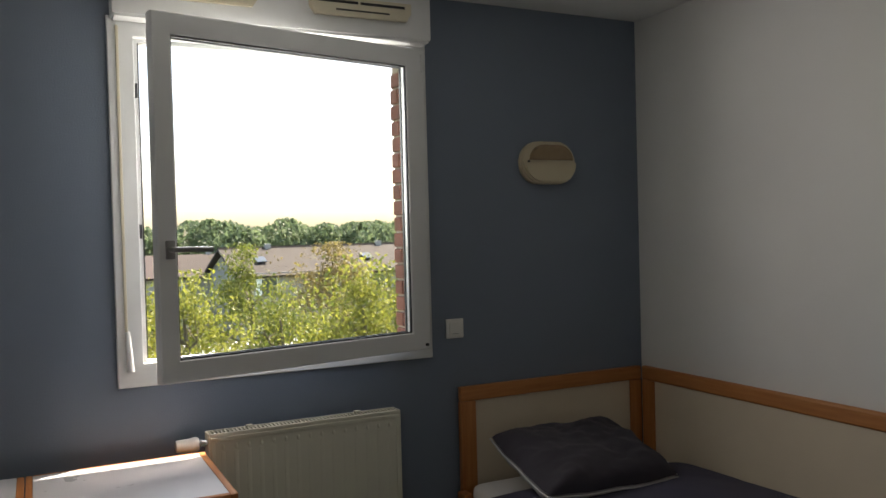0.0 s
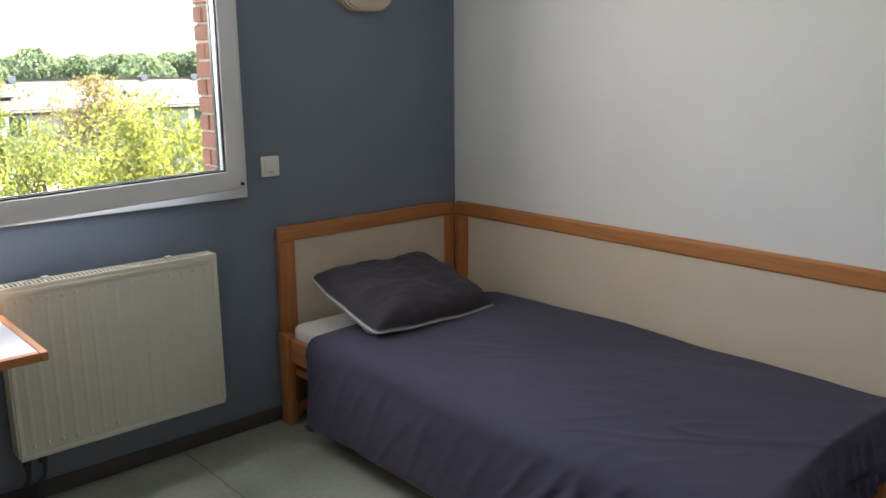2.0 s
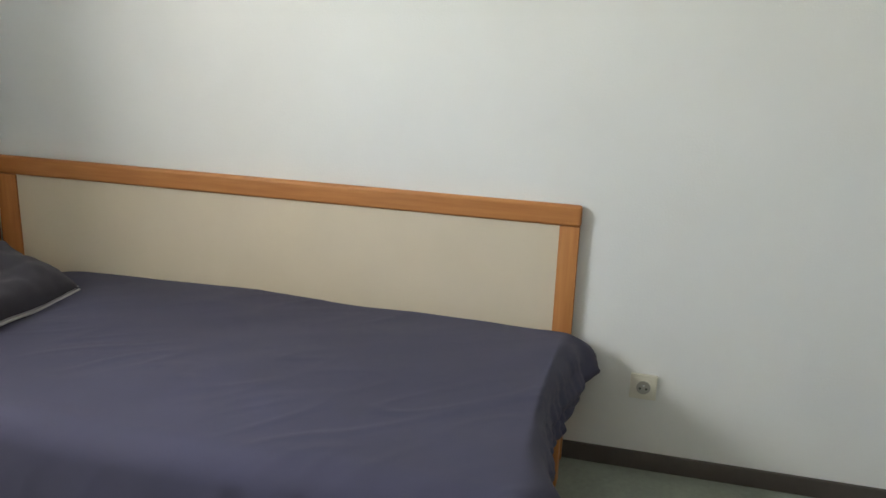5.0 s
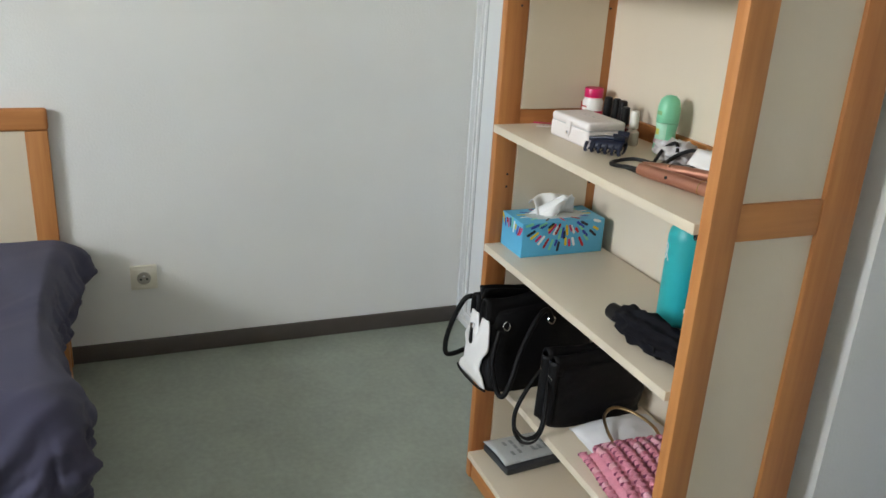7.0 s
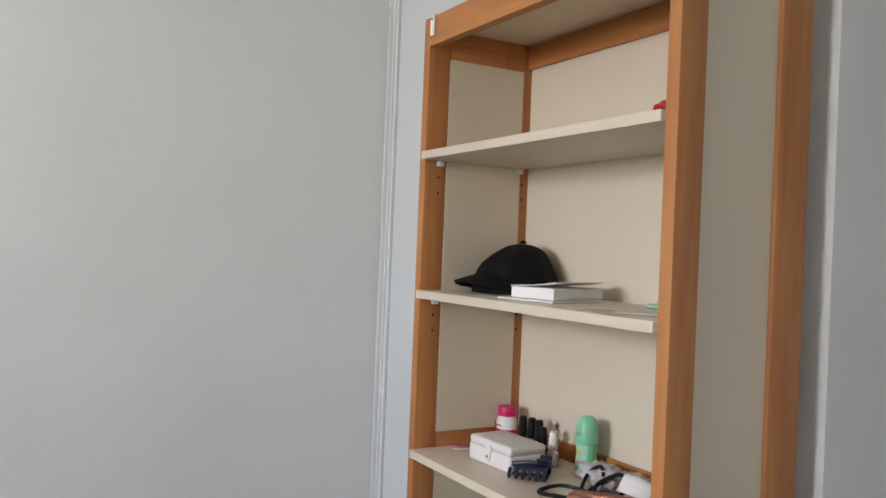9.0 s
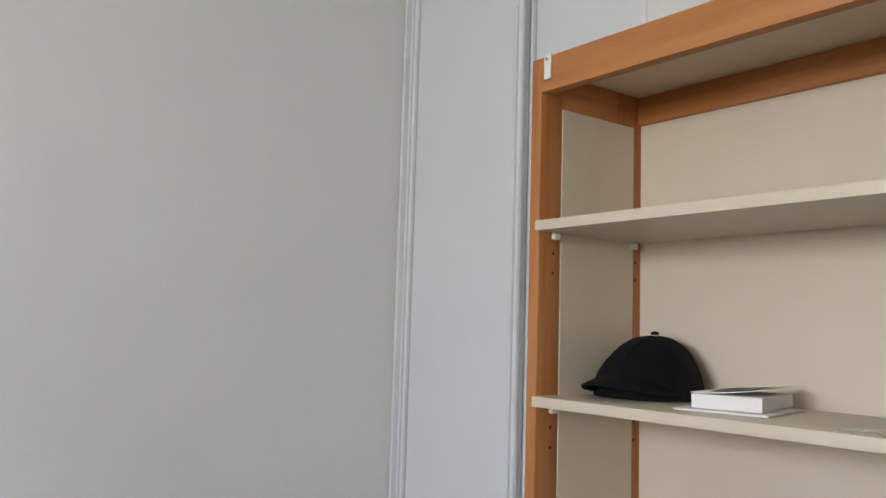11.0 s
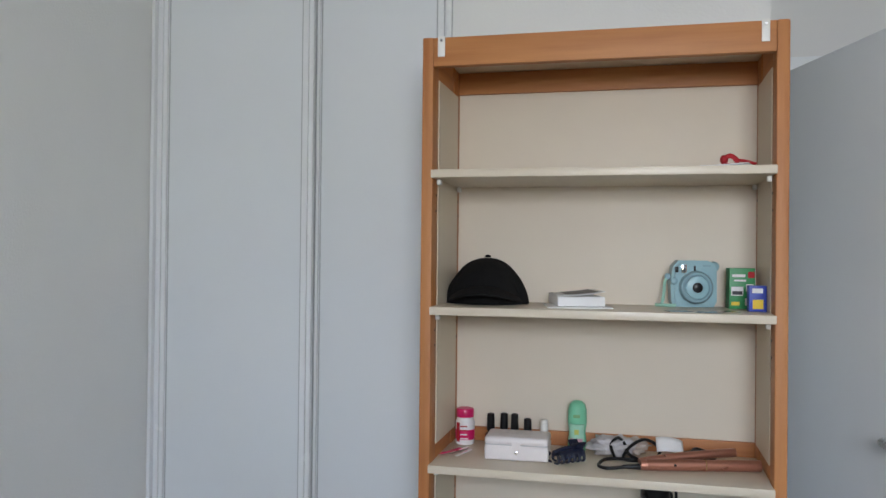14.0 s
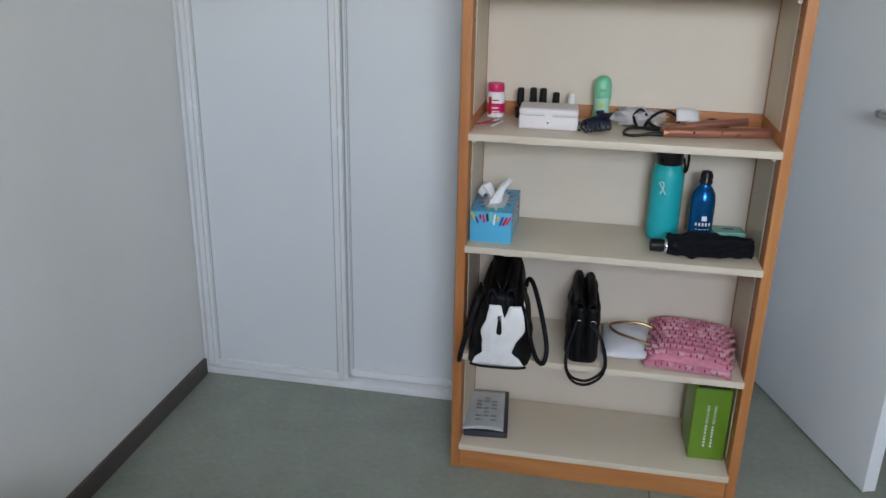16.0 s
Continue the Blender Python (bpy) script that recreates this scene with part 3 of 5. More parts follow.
for dx2, bend in ((0.03, -0.02), (0.08, -0.03)):
    part("feed_pipe", tube([(rx0 + dx2, -0.07, rz0 + 0.01), (rx0 + dx2, -0.07, 0.12), (rx0 + dx2 + bend, -0.062, 0.07), (rx0 + dx2 + bend, -0.055, 0.0)], 0.008, 8), M_RUBBER, rad)
    part("pipe_union", turned(lathe([(0.012, 0), (0.0145, 0.004), (0.0145, 0.022), (0.012, 0.026)], 6), pose(rx0 + dx2, -0.07, rz0 - 0.035)), M_RUBBER, rad)
part("floor_rosette", box(rx0 - 0.015, rx0 + 0.075, -0.085, -0.028, 0.0, 0.022, 0.006), M_RUBBER, rad)
for x in (rx0 + 0.16, rx1 - 0.16):
    part("wall_bracket", box(x - 0.02, x + 0.02, -0.035, -0.001, rz0 + 0.05, rz1 - 0.03, 0.003), M_RAD, rad)
    part("bracket_clip", box(x - 0.012, x + 0.012, -0.052, -0.030, rz1 - 0.004, rz1 + 0.006, 0.002), M_RAD, rad)
valve = part("valve", turned(lathe([(0.012, 0), (0.012, 0.02), (0.016, 0.022), (0.016, 0.03)], 16), pose(rx0, -0.07, rz1 - 0.035, 0, -90)), M_CHROME, rad)
part("thermostat_knob", turned(lathe([(0.022, 0.0), (0.026, 0.008), (0.026, 0.022), (0.024, 0.026), (0.0225, 0.07), (0.020, 0.078), (0.010, 0.080)], 24), pose(rx0 - 0.03, -0.07, rz1 - 0.035, 0, -90)), M_WPLAST, valve, "white thermostatic knob")

# ---- desk ----
desk = thing("desk", "pale laminate desk with beech edging under the window", "desk", (0, 0, 0))
dx0, dx1, dy0, dy1, dz = -2.640, -2.080, -0.672, -0.136, 0.74
part("desktop", box(dx0 + 0.02, dx1 - 0.022, dy0 + 0.022, dy1 - 0.012, dz - 0.024, dz, 0.0015), M_DESKTOP, desk)
part("edge_strip", box(dx1 - 0.0218, dx1, dy0, dy1, dz - 0.025, dz + 0.0005, 0.004), M_BEECH_Y, desk)
part("edge_strip", box(dx0, dx0 + 0.0198, dy0, dy1, dz - 0.025, dz + 0.0005, 0.004), M_BEECH_Y, desk)
part("edge_strip", box(dx0 + 0.02, dx1 - 0.022, dy0, dy0 + 0.0218, dz - 0.025, dz + 0.0005, 0.004), M_BEECH_X, desk)
part("edge_strip", box(dx0 + 0.02, dx1 - 0.022, dy1 - 0.0118, dy1, dz - 0.025, dz + 0.0005, 0.004), M_BEECH_X, desk)
for x in (dx0 + 0.03, dx1 - 0.30):
    for y in (dy0 + 0.04, dy1 - 0.08):
        part("leg", box(x, x + 0.05, y, y + 0.05, 0, dz - 0.025, 0.005), M_BEECH_Z, desk)
part("apron", box(dx0 + 0.08, dx1 - 0.30, dy1 - 0.05, dy1 - 0.03, dz - 0.12, dz - 0.025), M_BEECH_X, desk)
side = thing("side_cabinet", "pale laminate cabinet with beech edging beside the desk", "cabinet", (0, 0, 0))
part("top", box(-3.10, dx0 - 0.026, dy0 + 0.02, dy1, dz - 0.024, dz, 0.0015), M_DESKTOP, side)
part("edge_strip", box(dx0 - 0.0255, dx0 - 0.004, dy0 + 0.02, dy1, dz - 0.025, dz + 0.0005, 0.004), M_BEECH_Y, side)
part("body", box(-3.09, dx0 - 0.01, dy0 + 0.03, dy1, 0.0, dz - 0.0255, 0.003), M_CREAM, side)

# ---- wall fittings ----
switch = thing("light_switch", "white square light switch on the blue wall", "light switch", (-1.009, 0, 1.081))
part("plate", box(-0.041, 0.041, -0.010, -0.0005, -0.041, 0.041, 0.004), M_WPLAST, switch)
part("rocker", box(-0.028, 0.028, -0.0135, -0.009, -0.028, 0.028, 0.003), M_WPLAST, switch)
part("marking", box(-0.012, 0.012, -0.0142, -0.0132, -0.022, -0.0205), M_DARK, switch)

M_SOCKET = mat("ivory_socket_plastic", (0.70, 0.67, 0.58), 0.32, 0, 0.04, 14.0)
sock = thing("power_socket", "white square power socket with earth pin on the white wall", "power socket", (0, -2.331, 0.282))
part("plate", box(-0.013, -0.0005, -0.0405, 0.0405, -0.0405, 0.0405, 0.004), M_SOCKET, sock)
part("insert", box(-0.0145, -0.012, -0.030, 0.030, -0.030, 0.030, 0.002), M_SOCKET, sock)
part("ring", turned(lathe([(0.0255, 0), (0.0255, 0.003), (0.0235, 0.004), (0.0225, 0.0035)], 28), pose(-0.0140, 0, 0, 0, -90)), M_SOCKET, sock)
part("recess", turned(lathe([(0.021, 0), (0.021, 0.0006)], 28), pose(-0.0172, 0, 0, 0, -90)), mat("shaded_socket_well", (0.36, 0.34, 0.30), 0.4, 0, 0.05, 14.0), sock)
for y in (-0.0095, 0.0095):
    part("hole", turned(lathe([(0.0035, 0), (0.0035, 0.001)], 12), pose(-0.0178, y, -0.003, 0, -90)), M_DARK, sock)
part("earth_pin", turned(lathe([(0.0028, 0), (0.0028, 0.010), (0.001, 0.012)], 12), pose(-0.0176, 0, 0.010, 0, -90)), M_STEEL, sock)

lamp = thing("wall_lamp", "yellowed oval bulkhead wall lamp, switched off", "wall lamp", (-0.526, 0, 1.788))
M_LAMP = mat("ivory_lamp_plastic", (0.60, 0.52, 0.37), 0.4, 0, 0.05, 12.0)


def stadium(w, h, n=14):
    """An oblong with half-round ends."""
    r, c = h / 2, w / 2 - h / 2
    return [(c + r * math.cos(a), r * math.sin(a)) for a in [math.pi * (i / n - 0.5) for i in range(n + 1)]] + [(-c - r * math.cos(a), -r * math.sin(a)) for a in [math.pi * (i / n - 0.5) for i in range(n + 1)]]


part("base", turned(prism(stadium(0.288, 0.190), 0.03, 0.006), pose(0, -0.0005, 0)), M_LAMP, lamp)
part("cover", turned(prism([(x * 0.97, z * 0.97) for x, z in stadium(0.288, 0.190) if z < 0.012], 0.020, 0.009), pose(0, -0.030, 0)), M_LAMP, lamp)
part("diffuser", turned(prism([(x * 0.80 + 0.012, z * 0.72) for x, z in stadium(0.288, 0.190) if z > -0.002], 0.014, 0.006), pose(0, -0.029, 0.012)), mat("amber_lamp_glass", (0.30, 0.20, 0.10), 0.2, 0, 0.1, 30.0, 0.3, 90.0, 0.5), lamp, "ribbed amber diffuser window")
part("screw", turned(lathe([(0.006, 0), (0.006, 0.004)], 12), pose(-0.108, -0.031, 0.004, 90)), M_DARK, lamp)

# ---- bookcase ----
bc = thing("bookcase", "tall open beech bookcase with cream panels and six shelves", "bookcase", (0, 0, 0))
bl, br, bf, bk, bt = -0.910, -1.681, -3.093, -3.384, 1.912
pw, pd = 0.026, 0.055
for x in (bl, br + pw):
    part("front_post", box(x, x - pw, bf, bf - pd, 0, bt, 0.005), M_BEECH_Z, bc)
    part("rear_post", box(x, x - pw, bk + 0.075, bk, 0, bt, 0.005), M_BEECH_Z, bc)
    part("side_panel", box(x - 0.008, x - pw + 0.008, bk + 0.075, bf - pd, 0.10, bt - 0.06), M_CREAM, bc)
    for z0, z1 in ((bt - 0.085, bt - 0.012), (0.932, 0.992), (0.02, 0.10)):
        part("side_rail", box(x - 0.002, x - pw + 0.002, bk + 0.075, bf - pd, z0, z1, 0.003), M_BEECH_Y, bc)
for x, d in ((bl - pw, -1), (br + pw, 1)):
    for z0, z1 in ((0.101, 0.931), (0.993, bt - 0.086)):
        part("inner_panel", box(x - d * 0.007, x + d * 0.0012, bk + 0.036, bf - pd - 0.0005, z0, z1), M_CREAM, bc)
part("top_rail", box(bl - pw, br + pw, bf + 0.002, bf - 0.022, bt - 0.066, bt - 0.002, 0.003), M_BEECH_X, bc)
part("top_panel", box(bl - pw, br + pw, bf - 0.022, bk + 0.002, bt - 0.022, bt - 0.006), M_CREAM, bc)
part("back_rail", box(bl - pw, br + pw, bk + 0.002, bk + 0.024, bt - 0.078, bt - 0.023, 0.003), M_BEECH_X, bc)
part("back_rail", box(bl - pw, br + pw, bk + 0.002, bk + 0.020, 0.925, 0.992, 0.003), M_BEECH_X, bc)
part("back_panel", box(bl - pw, br + pw, bk + 0.003, bk + 0.012, 0.064, bt - 0.078), M_CREAM_BACK, bc)
part("plinth", box(bl - pw, br + pw, bf - 0.004, bf - 0.026, 0.0, 0.072, 0.003), M_BEECH_X, bc)
SH = [0.083, 0.366, 0.670, 0.959, 1.310, 1.615]
for i, z in enumerate(SH):
    sh = part("shelf", box(bl - pw + 0.002, br + pw - 0.002, bf + 0.009, bk + 0.026, z - 0.018, z, 0.002), M_SHELF, bc)
    if i:
        for x in (bl - pw - 0.008, br + pw + 0.008):
            for y in (bf - 0.035, bk + 0.042):
                part("shelf_pin", box(x - 0.005, x + 0.005, y - 0.008, y + 0.008, z - 0.031, z - 0.0185, 0.003), M_WPLAST, sh)
for s in (bl - pw - 0.0004, br + pw + 0.0004):
    d = -1 if s > -1.2 else 1
    for z in (0.52, 0.55, 0.81, 0.84, 1.22, 1.255, 1.525, 1.56):
        for y in (bf - 0.035, bk + 0.030):
            part("peg_hole", turned(lathe([(0.0028, 0), (0.0028, 0.0012)], 8), pose(s, y, z, 0, d * 90)), M_DARK, bc)
for x in (-0.955, -1.633):
    tag = thing("adhesive_hook", "small white adhesive strip hook on the bookcase top", "adhesive hook", (x, bf + 0.002, bt - 0.046), group="hooks on the bookcase")
    part("strip", box(-0.008, 0.008, 0.0003, 0.004, 0, 0.046, 0.001), M_WPLAST, tag)
    part("dot", turned(lathe([(0.0035, 0), (0.0025, 0.004)], 10), pose(0, 0.004, 0.036, -90)), M_STEEL, tag)

# ---- things on the bookcase ----
M_BLACK = cloth("black_cotton_twill", (0.0045, 0.0045, 0.005), 700.0, 0.0)
M_BLEATHER = mat("black_leatherette", (0.0035, 0.0035, 0.0045), 0.55, 0, 0.2, 40.0, 0.25, 260.0)
M_WLEATHER = mat("white_leatherette", (0.78, 0.77, 0.76), 0.45, 0, 0.05, 12.0, 0.25, 220.0)
M_PAPER = mat("white_paper", (0.78, 0.77, 0.76), 0.7, 0, 0.03, 20.0)
M_BPLAST = mat("black_plastic", (0.012, 0.012, 0.013), 0.3, 0, 0.1, 30.0)
M_RED = mat("red_felt", (0.42, 0.012, 0.02), 0.7, 0, 0.1, 30.0)
M_SKY = mat("pale_blue_plastic", (0.27, 0.45, 0.50), 0.35, 0, 0.04, 14.0)
M_SKY_D = mat("blue_grey_plastic", (0.22, 0.36, 0.41), 0.35, 0, 0.04, 14.0)
M_MINT = mat("mint_cord", (0.33, 0.58, 0.47), 0.6, 0, 0.08, 40.0)
M_PINK = mat("magenta_plastic", (0.62, 0.01, 0.12), 0.35, 0, 0.04, 20.0)
M_GREEN = mat("green_card", (0.02, 0.24, 0.07), 0.45, 0, 0.05, 20.0)
M_COBALT = mat("cobalt_card", (0.02, 0.05, 0.38), 0.45, 0, 0.05, 20.0)
M_YELLOW = mat("yellow_card", (0.75, 0.52, 0.02), 0.5, 0, 0.05, 20.0)
M_NAVY = mat("navy_plastic", (0.010, 0.014, 0.035), 0.35, 0, 0.1, 30.0)
M_DEO = mat("mint_green_plastic", (0.20, 0.58, 0.36), 0.3, 0, 0.03, 14.0)
M_ROSE = mat("rose_gold_lacquer", (0.46, 0.21, 0.145), 0.30, 0.75, 0.05, 30.0)
M_TEAL = mat("turquoise_powder_coat", (0.015, 0.40, 0.42), 0.42, 0, 0.05, 40.0, 0.1, 400.0)
M_BLUEMET = mat("blue_anodised_aluminium", (0.008, 0.12, 0.36), 0.25, 0.7, 0.05, 30.0)
M_TISSUEBOX = mat("sky_blue_card", (0.09, 0.42, 0.66), 0.4, 0, 0.06, 18.0)
M_LIME = mat("lime_green_paper", (0.135, 0.26, 0.014), 0.4, 0, 0.06, 12.0, 0.1, 80.0)
M_GOLD = mat("gold_metal", (0.55, 0.38, 0.16), 0.25, 1.0, 0.06, 30.0)
M_PETROL = mat("dark_grey_wallet", (0.03, 0.035, 0.042), 0.5, 0, 0.1, 20.0)

for m in (M_BLACK, M_BLEATHER, M_BPLAST):
    m.node_tree.nodes["Principled BSDF"].inputs["Specular IOR Level"].default_value = 0.22


def at(x, y, i, lift=0.0005):
    """A place on the shelf of that number."""
    return (x, y, SH[i] + lift)


# top shelf
t = thing("greeting_cards", "small pile of white greeting cards on the top shelf", "cards", at(-1.565, -3.185, 5), -8)
part("card", box(-0.062, 0.055, -0.045, 0.05, 0, 0.003), M_PAPER, t)
part("card", turned(box(-0.052, 0.05, -0.04, 0.045, 0.0032, 0.006), pose(0.004, 0.004, 0, 0, 0, 9)), M_PAPER, t)
part("card", turned(box(-0.05, 0.046, -0.035, 0.04, 0.0, 0.002), pose(-0.004, 0.002, 0.0065, 0, 2, -6)), M_PAPER, t)
t = thing("red_ribbon", "red ribbon loop lying on the white cards", "ribbon", at(-1.574, -3.175, 5, 0.009), 0)
part("loop", tube([(-0.012, 0, 0.002), (-0.013, 0.004, 0.012), (0.0, 0.006, 0.020), (0.011, 0.004, 0.013), (0.008, 0, 0.003)], 0.0055, 8, 6, True, 0.45), M_RED, t)
part("knot", turned(lathe([(0.004, -0.008), (0.010, -0.004), (0.010, 0.004), (0.004, 0.008)], 12), pose(0.012, 0.002, 0.012, 0, 90)), M_RED, t)
part("tail", tube([(-0.008, 0, 0.012), (-0.03, -0.004, 0.010), (-0.055, -0.008, 0.003)], 0.004, 8, 6, False, 0.5), M_RED, t)

# cap
t = thing("baseball_cap", "plain black cotton baseball cap on the shelf", "cap", at(-1.027, -3.282, 4), 4)


def crown(u, v):
    """The six-panel crown, steep behind and sloping towards the brim."""
    a, e = u * 2 * math.pi, v * math.pi / 2
    r = math.cos(e) ** 0.92
    k = 1 + 0.018 * math.cos(6 * a) * math.cos(e)
    dent = 0.004 * noise.noise((math.cos(a) * 2, math.sin(a) * 2, e * 2))
    lean = -0.020 * math.sin(e) ** 2
    flare = 1 + 0.10 * (1 - math.sin(e)) ** 2
    return ((0.092 * r * k + dent) * math.cos(a) * flare, (0.092 * r * k + dent) * math.sin(a) + lean, 0.108 * math.sin(e) ** 0.95)


bm = bmesh.new()
grid(48, 14, crown, bm, True)
part("crown", bm, M_BLACK, t, smooth=180)
part("button", turned(lathe([(0.002, 0.0), (0.008, 0.001), (0.007, 0.005), (0.002, 0.007)], 14), pose(0, -0.020, 0.110)), M_BLACK, t)


def brim(u, v):
    """The visor: bent to an arch, its corners resting on the shelf."""
    a = math.pi * (0.06 + 0.88 * u)
    x, y = 0.094 * math.cos(a), 0.088 * math.sin(a)
    o = 0.062 * v * max(0.0, math.sin(math.pi * u)) ** 0.38
    arch = 0.040 * max(0.0, math.sin(math.pi * u)) ** 1.2 * (1 - 0.25 * v)
    return (x * (1 + 0.02 * v - 0.10 * v * v), y + o, 0.004 + arch - 0.006 * v * math.sin(math.pi * u))


part("brim", grid(30, 8, brim), M_BLACK, t, smooth=180).modifiers.new("thickness", "SOLIDIFY").thickness = 0.005
part("sweatband", grid(40, 2, lambda u, v: (0.0905 * math.cos(u * 2 * math.pi), 0.0945 * math.sin(u * 2 * math.pi), 0.001 + 0.022 * v)), M_BLACK, t, smooth=180).modifiers.new("thickness", "SOLIDIFY").thickness = 0.002
for i in range(6):
    a = i * math.pi / 3 + math.pi / 2
    pts = [tuple(1.004 * c for c in crown(a / (2 * math.pi), v)) for v in (0.0, 0.2, 0.4, 0.6, 0.8, 0.97)]
    part("seam", tube(pts, 0.0012, 5, 3), M_BLACK, t)

# notebook on a sheet
t = thing("notebook", "thick white notebook with a curled cover on the shelf", "notebook", at(-1.249, -3.216, 4, 0.0045), 14)
part("page_block", box(-0.052, 0.052, -0.095, 0.06, 0, 0.021, 0.001), M_PAPER, t)
part("cover", turned(grid(12, 4, lambda u, v: (-0.053 + 0.106 * u, -0.096 + 0.158 * v, 0.0235 + 0.010 * (1 - u) ** 2)), pose(0, 0, 0)), M_PAPER, t, "curled dark-printed cover").modifiers.new("thickness", "SOLIDIFY").thickness = 0.001
part("cover_print", grid(10, 3, lambda u, v: (-0.040 + 0.07 * u, -0.085 + 0.135 * v, 0.0252 + 0.010 * (1 - (0.12 + 0.66 * u)) ** 2)), mat("grey_cover_print", (0.10, 0.10, 0.10), 0.5, 0, 0.4, 60.0), t)
t = thing("paper_sheet", "thin white card lying under the notebook", "paper", at(-1.249, -3.206, 4), 11)
part("sheet", box(-0.072, 0.07, -0.095, 0.066, 0, 0.003, 0.0008), M_PAPER, t)

# instant camera
t = thing("instant_camera", "pale blue plastic instant camera with a wrist strap", "camera", at(-1.505, -3.352, 4), 180 + 8)
# the front of the camera looks along its local -y
bm = prism([(-0.045, 0.0), (0.045, 0.0), (0.051, 0.012), (0.053, 0.06), (0.047, 0.095), (0.036, 0.108), (-0.030, 0.108), (-0.046, 0.102), (-0.052, 0.085), (-0.052, 0.012)], 0.050, 0.008)
part("body", bm, M_SKY, t)
ring = lathe([(0.038, 0), (0.038, 0.010), (0.034, 0.016), (0.030, 0.016), (0.028, 0.013)], 36)
lens = part("lens_ring", turned(ring, pose(-0.002, -0.050, 0.046, 90)), M_SKY_D, t)
part("lens_barrel", turned(lathe([(0.026, 0), (0.025, 0.012), (0.018, 0.014)], 32), pose(-0.002, -0.060, 0.046, 90)), M_SKY, lens)
part("lens_glass", turned(lathe([(0.0115, 0), (0.0115, 0.003), (0.006, 0.005)], 24), pose(-0.002, -0.073, 0.046, 90)), M_BPLAST, lens)
part("flash", box(0.018, 0.031, -0.054, -0.049, 0.079, 0.099, 0.002), M_CHROME, t)
part("viewfinder", box(0.037, 0.044, -0.054, -0.047, 0.080, 0.094, 0.002), M_BPLAST, t)
part("sensor", box(-0.002, 0.002, -0.052, -0.049, 0.084, 0.096, 0.0008), M_BPLAST, t)
part("logo_bar", box(-0.036, -0.018, -0.051, -0.0496, 0.094, 0.098), M_SKY_D, t)
part("shutter_button", turned(lathe([(0.009, 0), (0.009, 0.004), (0.006, 0.006)], 18), pose(0.045, -0.045, 0.06, 90)), M_SKY_D, t)
part("side_grip", turned(lathe([(0.010, -0.012), (0.012, -0.006), (0.012, 0.006), (0.010, 0.012)], 16), pose(-0.048, -0.025, 0.094, 90)), M_SKY_D, t)
part("strap", tube([(0.052, -0.02, 0.070), (0.062, -0.022, 0.060), (0.066, -0.028, 0.03), (0.072, -0.034, 0.006), (0.085, -0.04, 0.004), (0.078, -0.05, 0.004), (0.06, -0.060, 0.004), (0.045, -0.062, 0.004)], 0.0038, 8, 6), M_MINT, t, "mint green wrist strap")
part("strap_lug", turned(lathe([(0.006, -0.004), (0.008, 0), (0.006, 0.004)], 12), pose(0.056, -0.021, 0.070, 90)), M_SKY_D, t)
for c in t.children_recursive:
    c.data.transform(Matrix.Diagonal((-1, 1, 1, 1)))
    c.data.flip_normals()

t = thing("film_box", "green film box with white and red print", "box", at(-1.612, -3.302, 4), 180 + 4)
part("carton", box(-0.028, 0.028, -0.024, 0.024, 0, 0.092, 0.001), M_GREEN, t)
part("white_side", box(0.0276, 0.0286, -0.0238, 0.0238, 0.0005, 0.0915), M_PAPER, t)
for a, b, z0, z1, m in ((0.012, 0.026, 0.070, 0.084, M_RED), (-0.022, 0.006, 0.072, 0.078, M_PAPER), (-0.018, 0.008, 0.062, 0.066, M_PAPER), (-0.024, 0.002, 0.030, 0.050, M_PAPER), (0.008, 0.024, 0.040, 0.056, M_PAPER), (-0.022, 0.0, 0.032, 0.040, M_PETROL), (0.006, 0.024, 0.008, 0.024, M_PAPER), (-0.024, -0.006, 0.008, 0.016, M_YELLOW)):
    part("print", box(a, b, -0.0252 - 0.0004 * (m is M_PETROL), -0.0238, z0, z1), m, t)
t = thing("battery_box", "small cobalt blue box with a yellow label", "box", at(-1.634, -3.200, 4), 180 + 4)
part("carton", box(-0.018, 0.018, -0.013, 0.013, 0, 0.056, 0.001), M_COBALT, t)
part("label", box(-0.011, 0.011, -0.0138, -0.0128, 0.006, 0.026), M_YELLOW, t)
part("logo_bar", box(-0.012, 0.010, -0.0138, -0.0128, 0.040, 0.050), M_PAPER, t)
for x, y, a in ((-1.47, -3.135, 20), (-1.53, -3.12, -12), (-1.565, -3.16, 35)):
    t = thing("photo_print", "small glossy instant photo lying on the shelf", "photo", at(x, y, 4, 0.0004), a, group="photos on the shelf")
    part("print", box(-0.026, 0.026, -0.02, 0.02, 0, 0.0008), mat("glossy_photo", (0.30, 0.30, 0.28), 0.12, 0, 0.3, 60.0), t)

# cosmetics shelf
t = thing("pill_bottle", "white supplement bottle with magenta label and cap", "bottle", at(-0.970, -3.316, 3))
part("bottle", lathe([(0.022, 0), (0.0235, 0.003), (0.0235, 0.056), (0.019, 0.064), (0.019, 0.066)], 28), M_PAPER, t)
part("cap", lathe([(0.021, 0.066), (0.0215, 0.068), (0.0215, 0.084), (0.020, 0.087)], 28), M_PINK, t)
part("label", lathe([(0.0238, 0.012), (0.0239, 0.0125), (0.0239, 0.036), (0.0238, 0.0365)], 28), M_PINK, t, "magenta label band")
part("red_stripe", turned(box(-0.004, 0.004, 0.0, 0.002, 0.008, 0.054), pose(0.012, 0.0215, 0, 0, 0, -30)), M_RED, t)
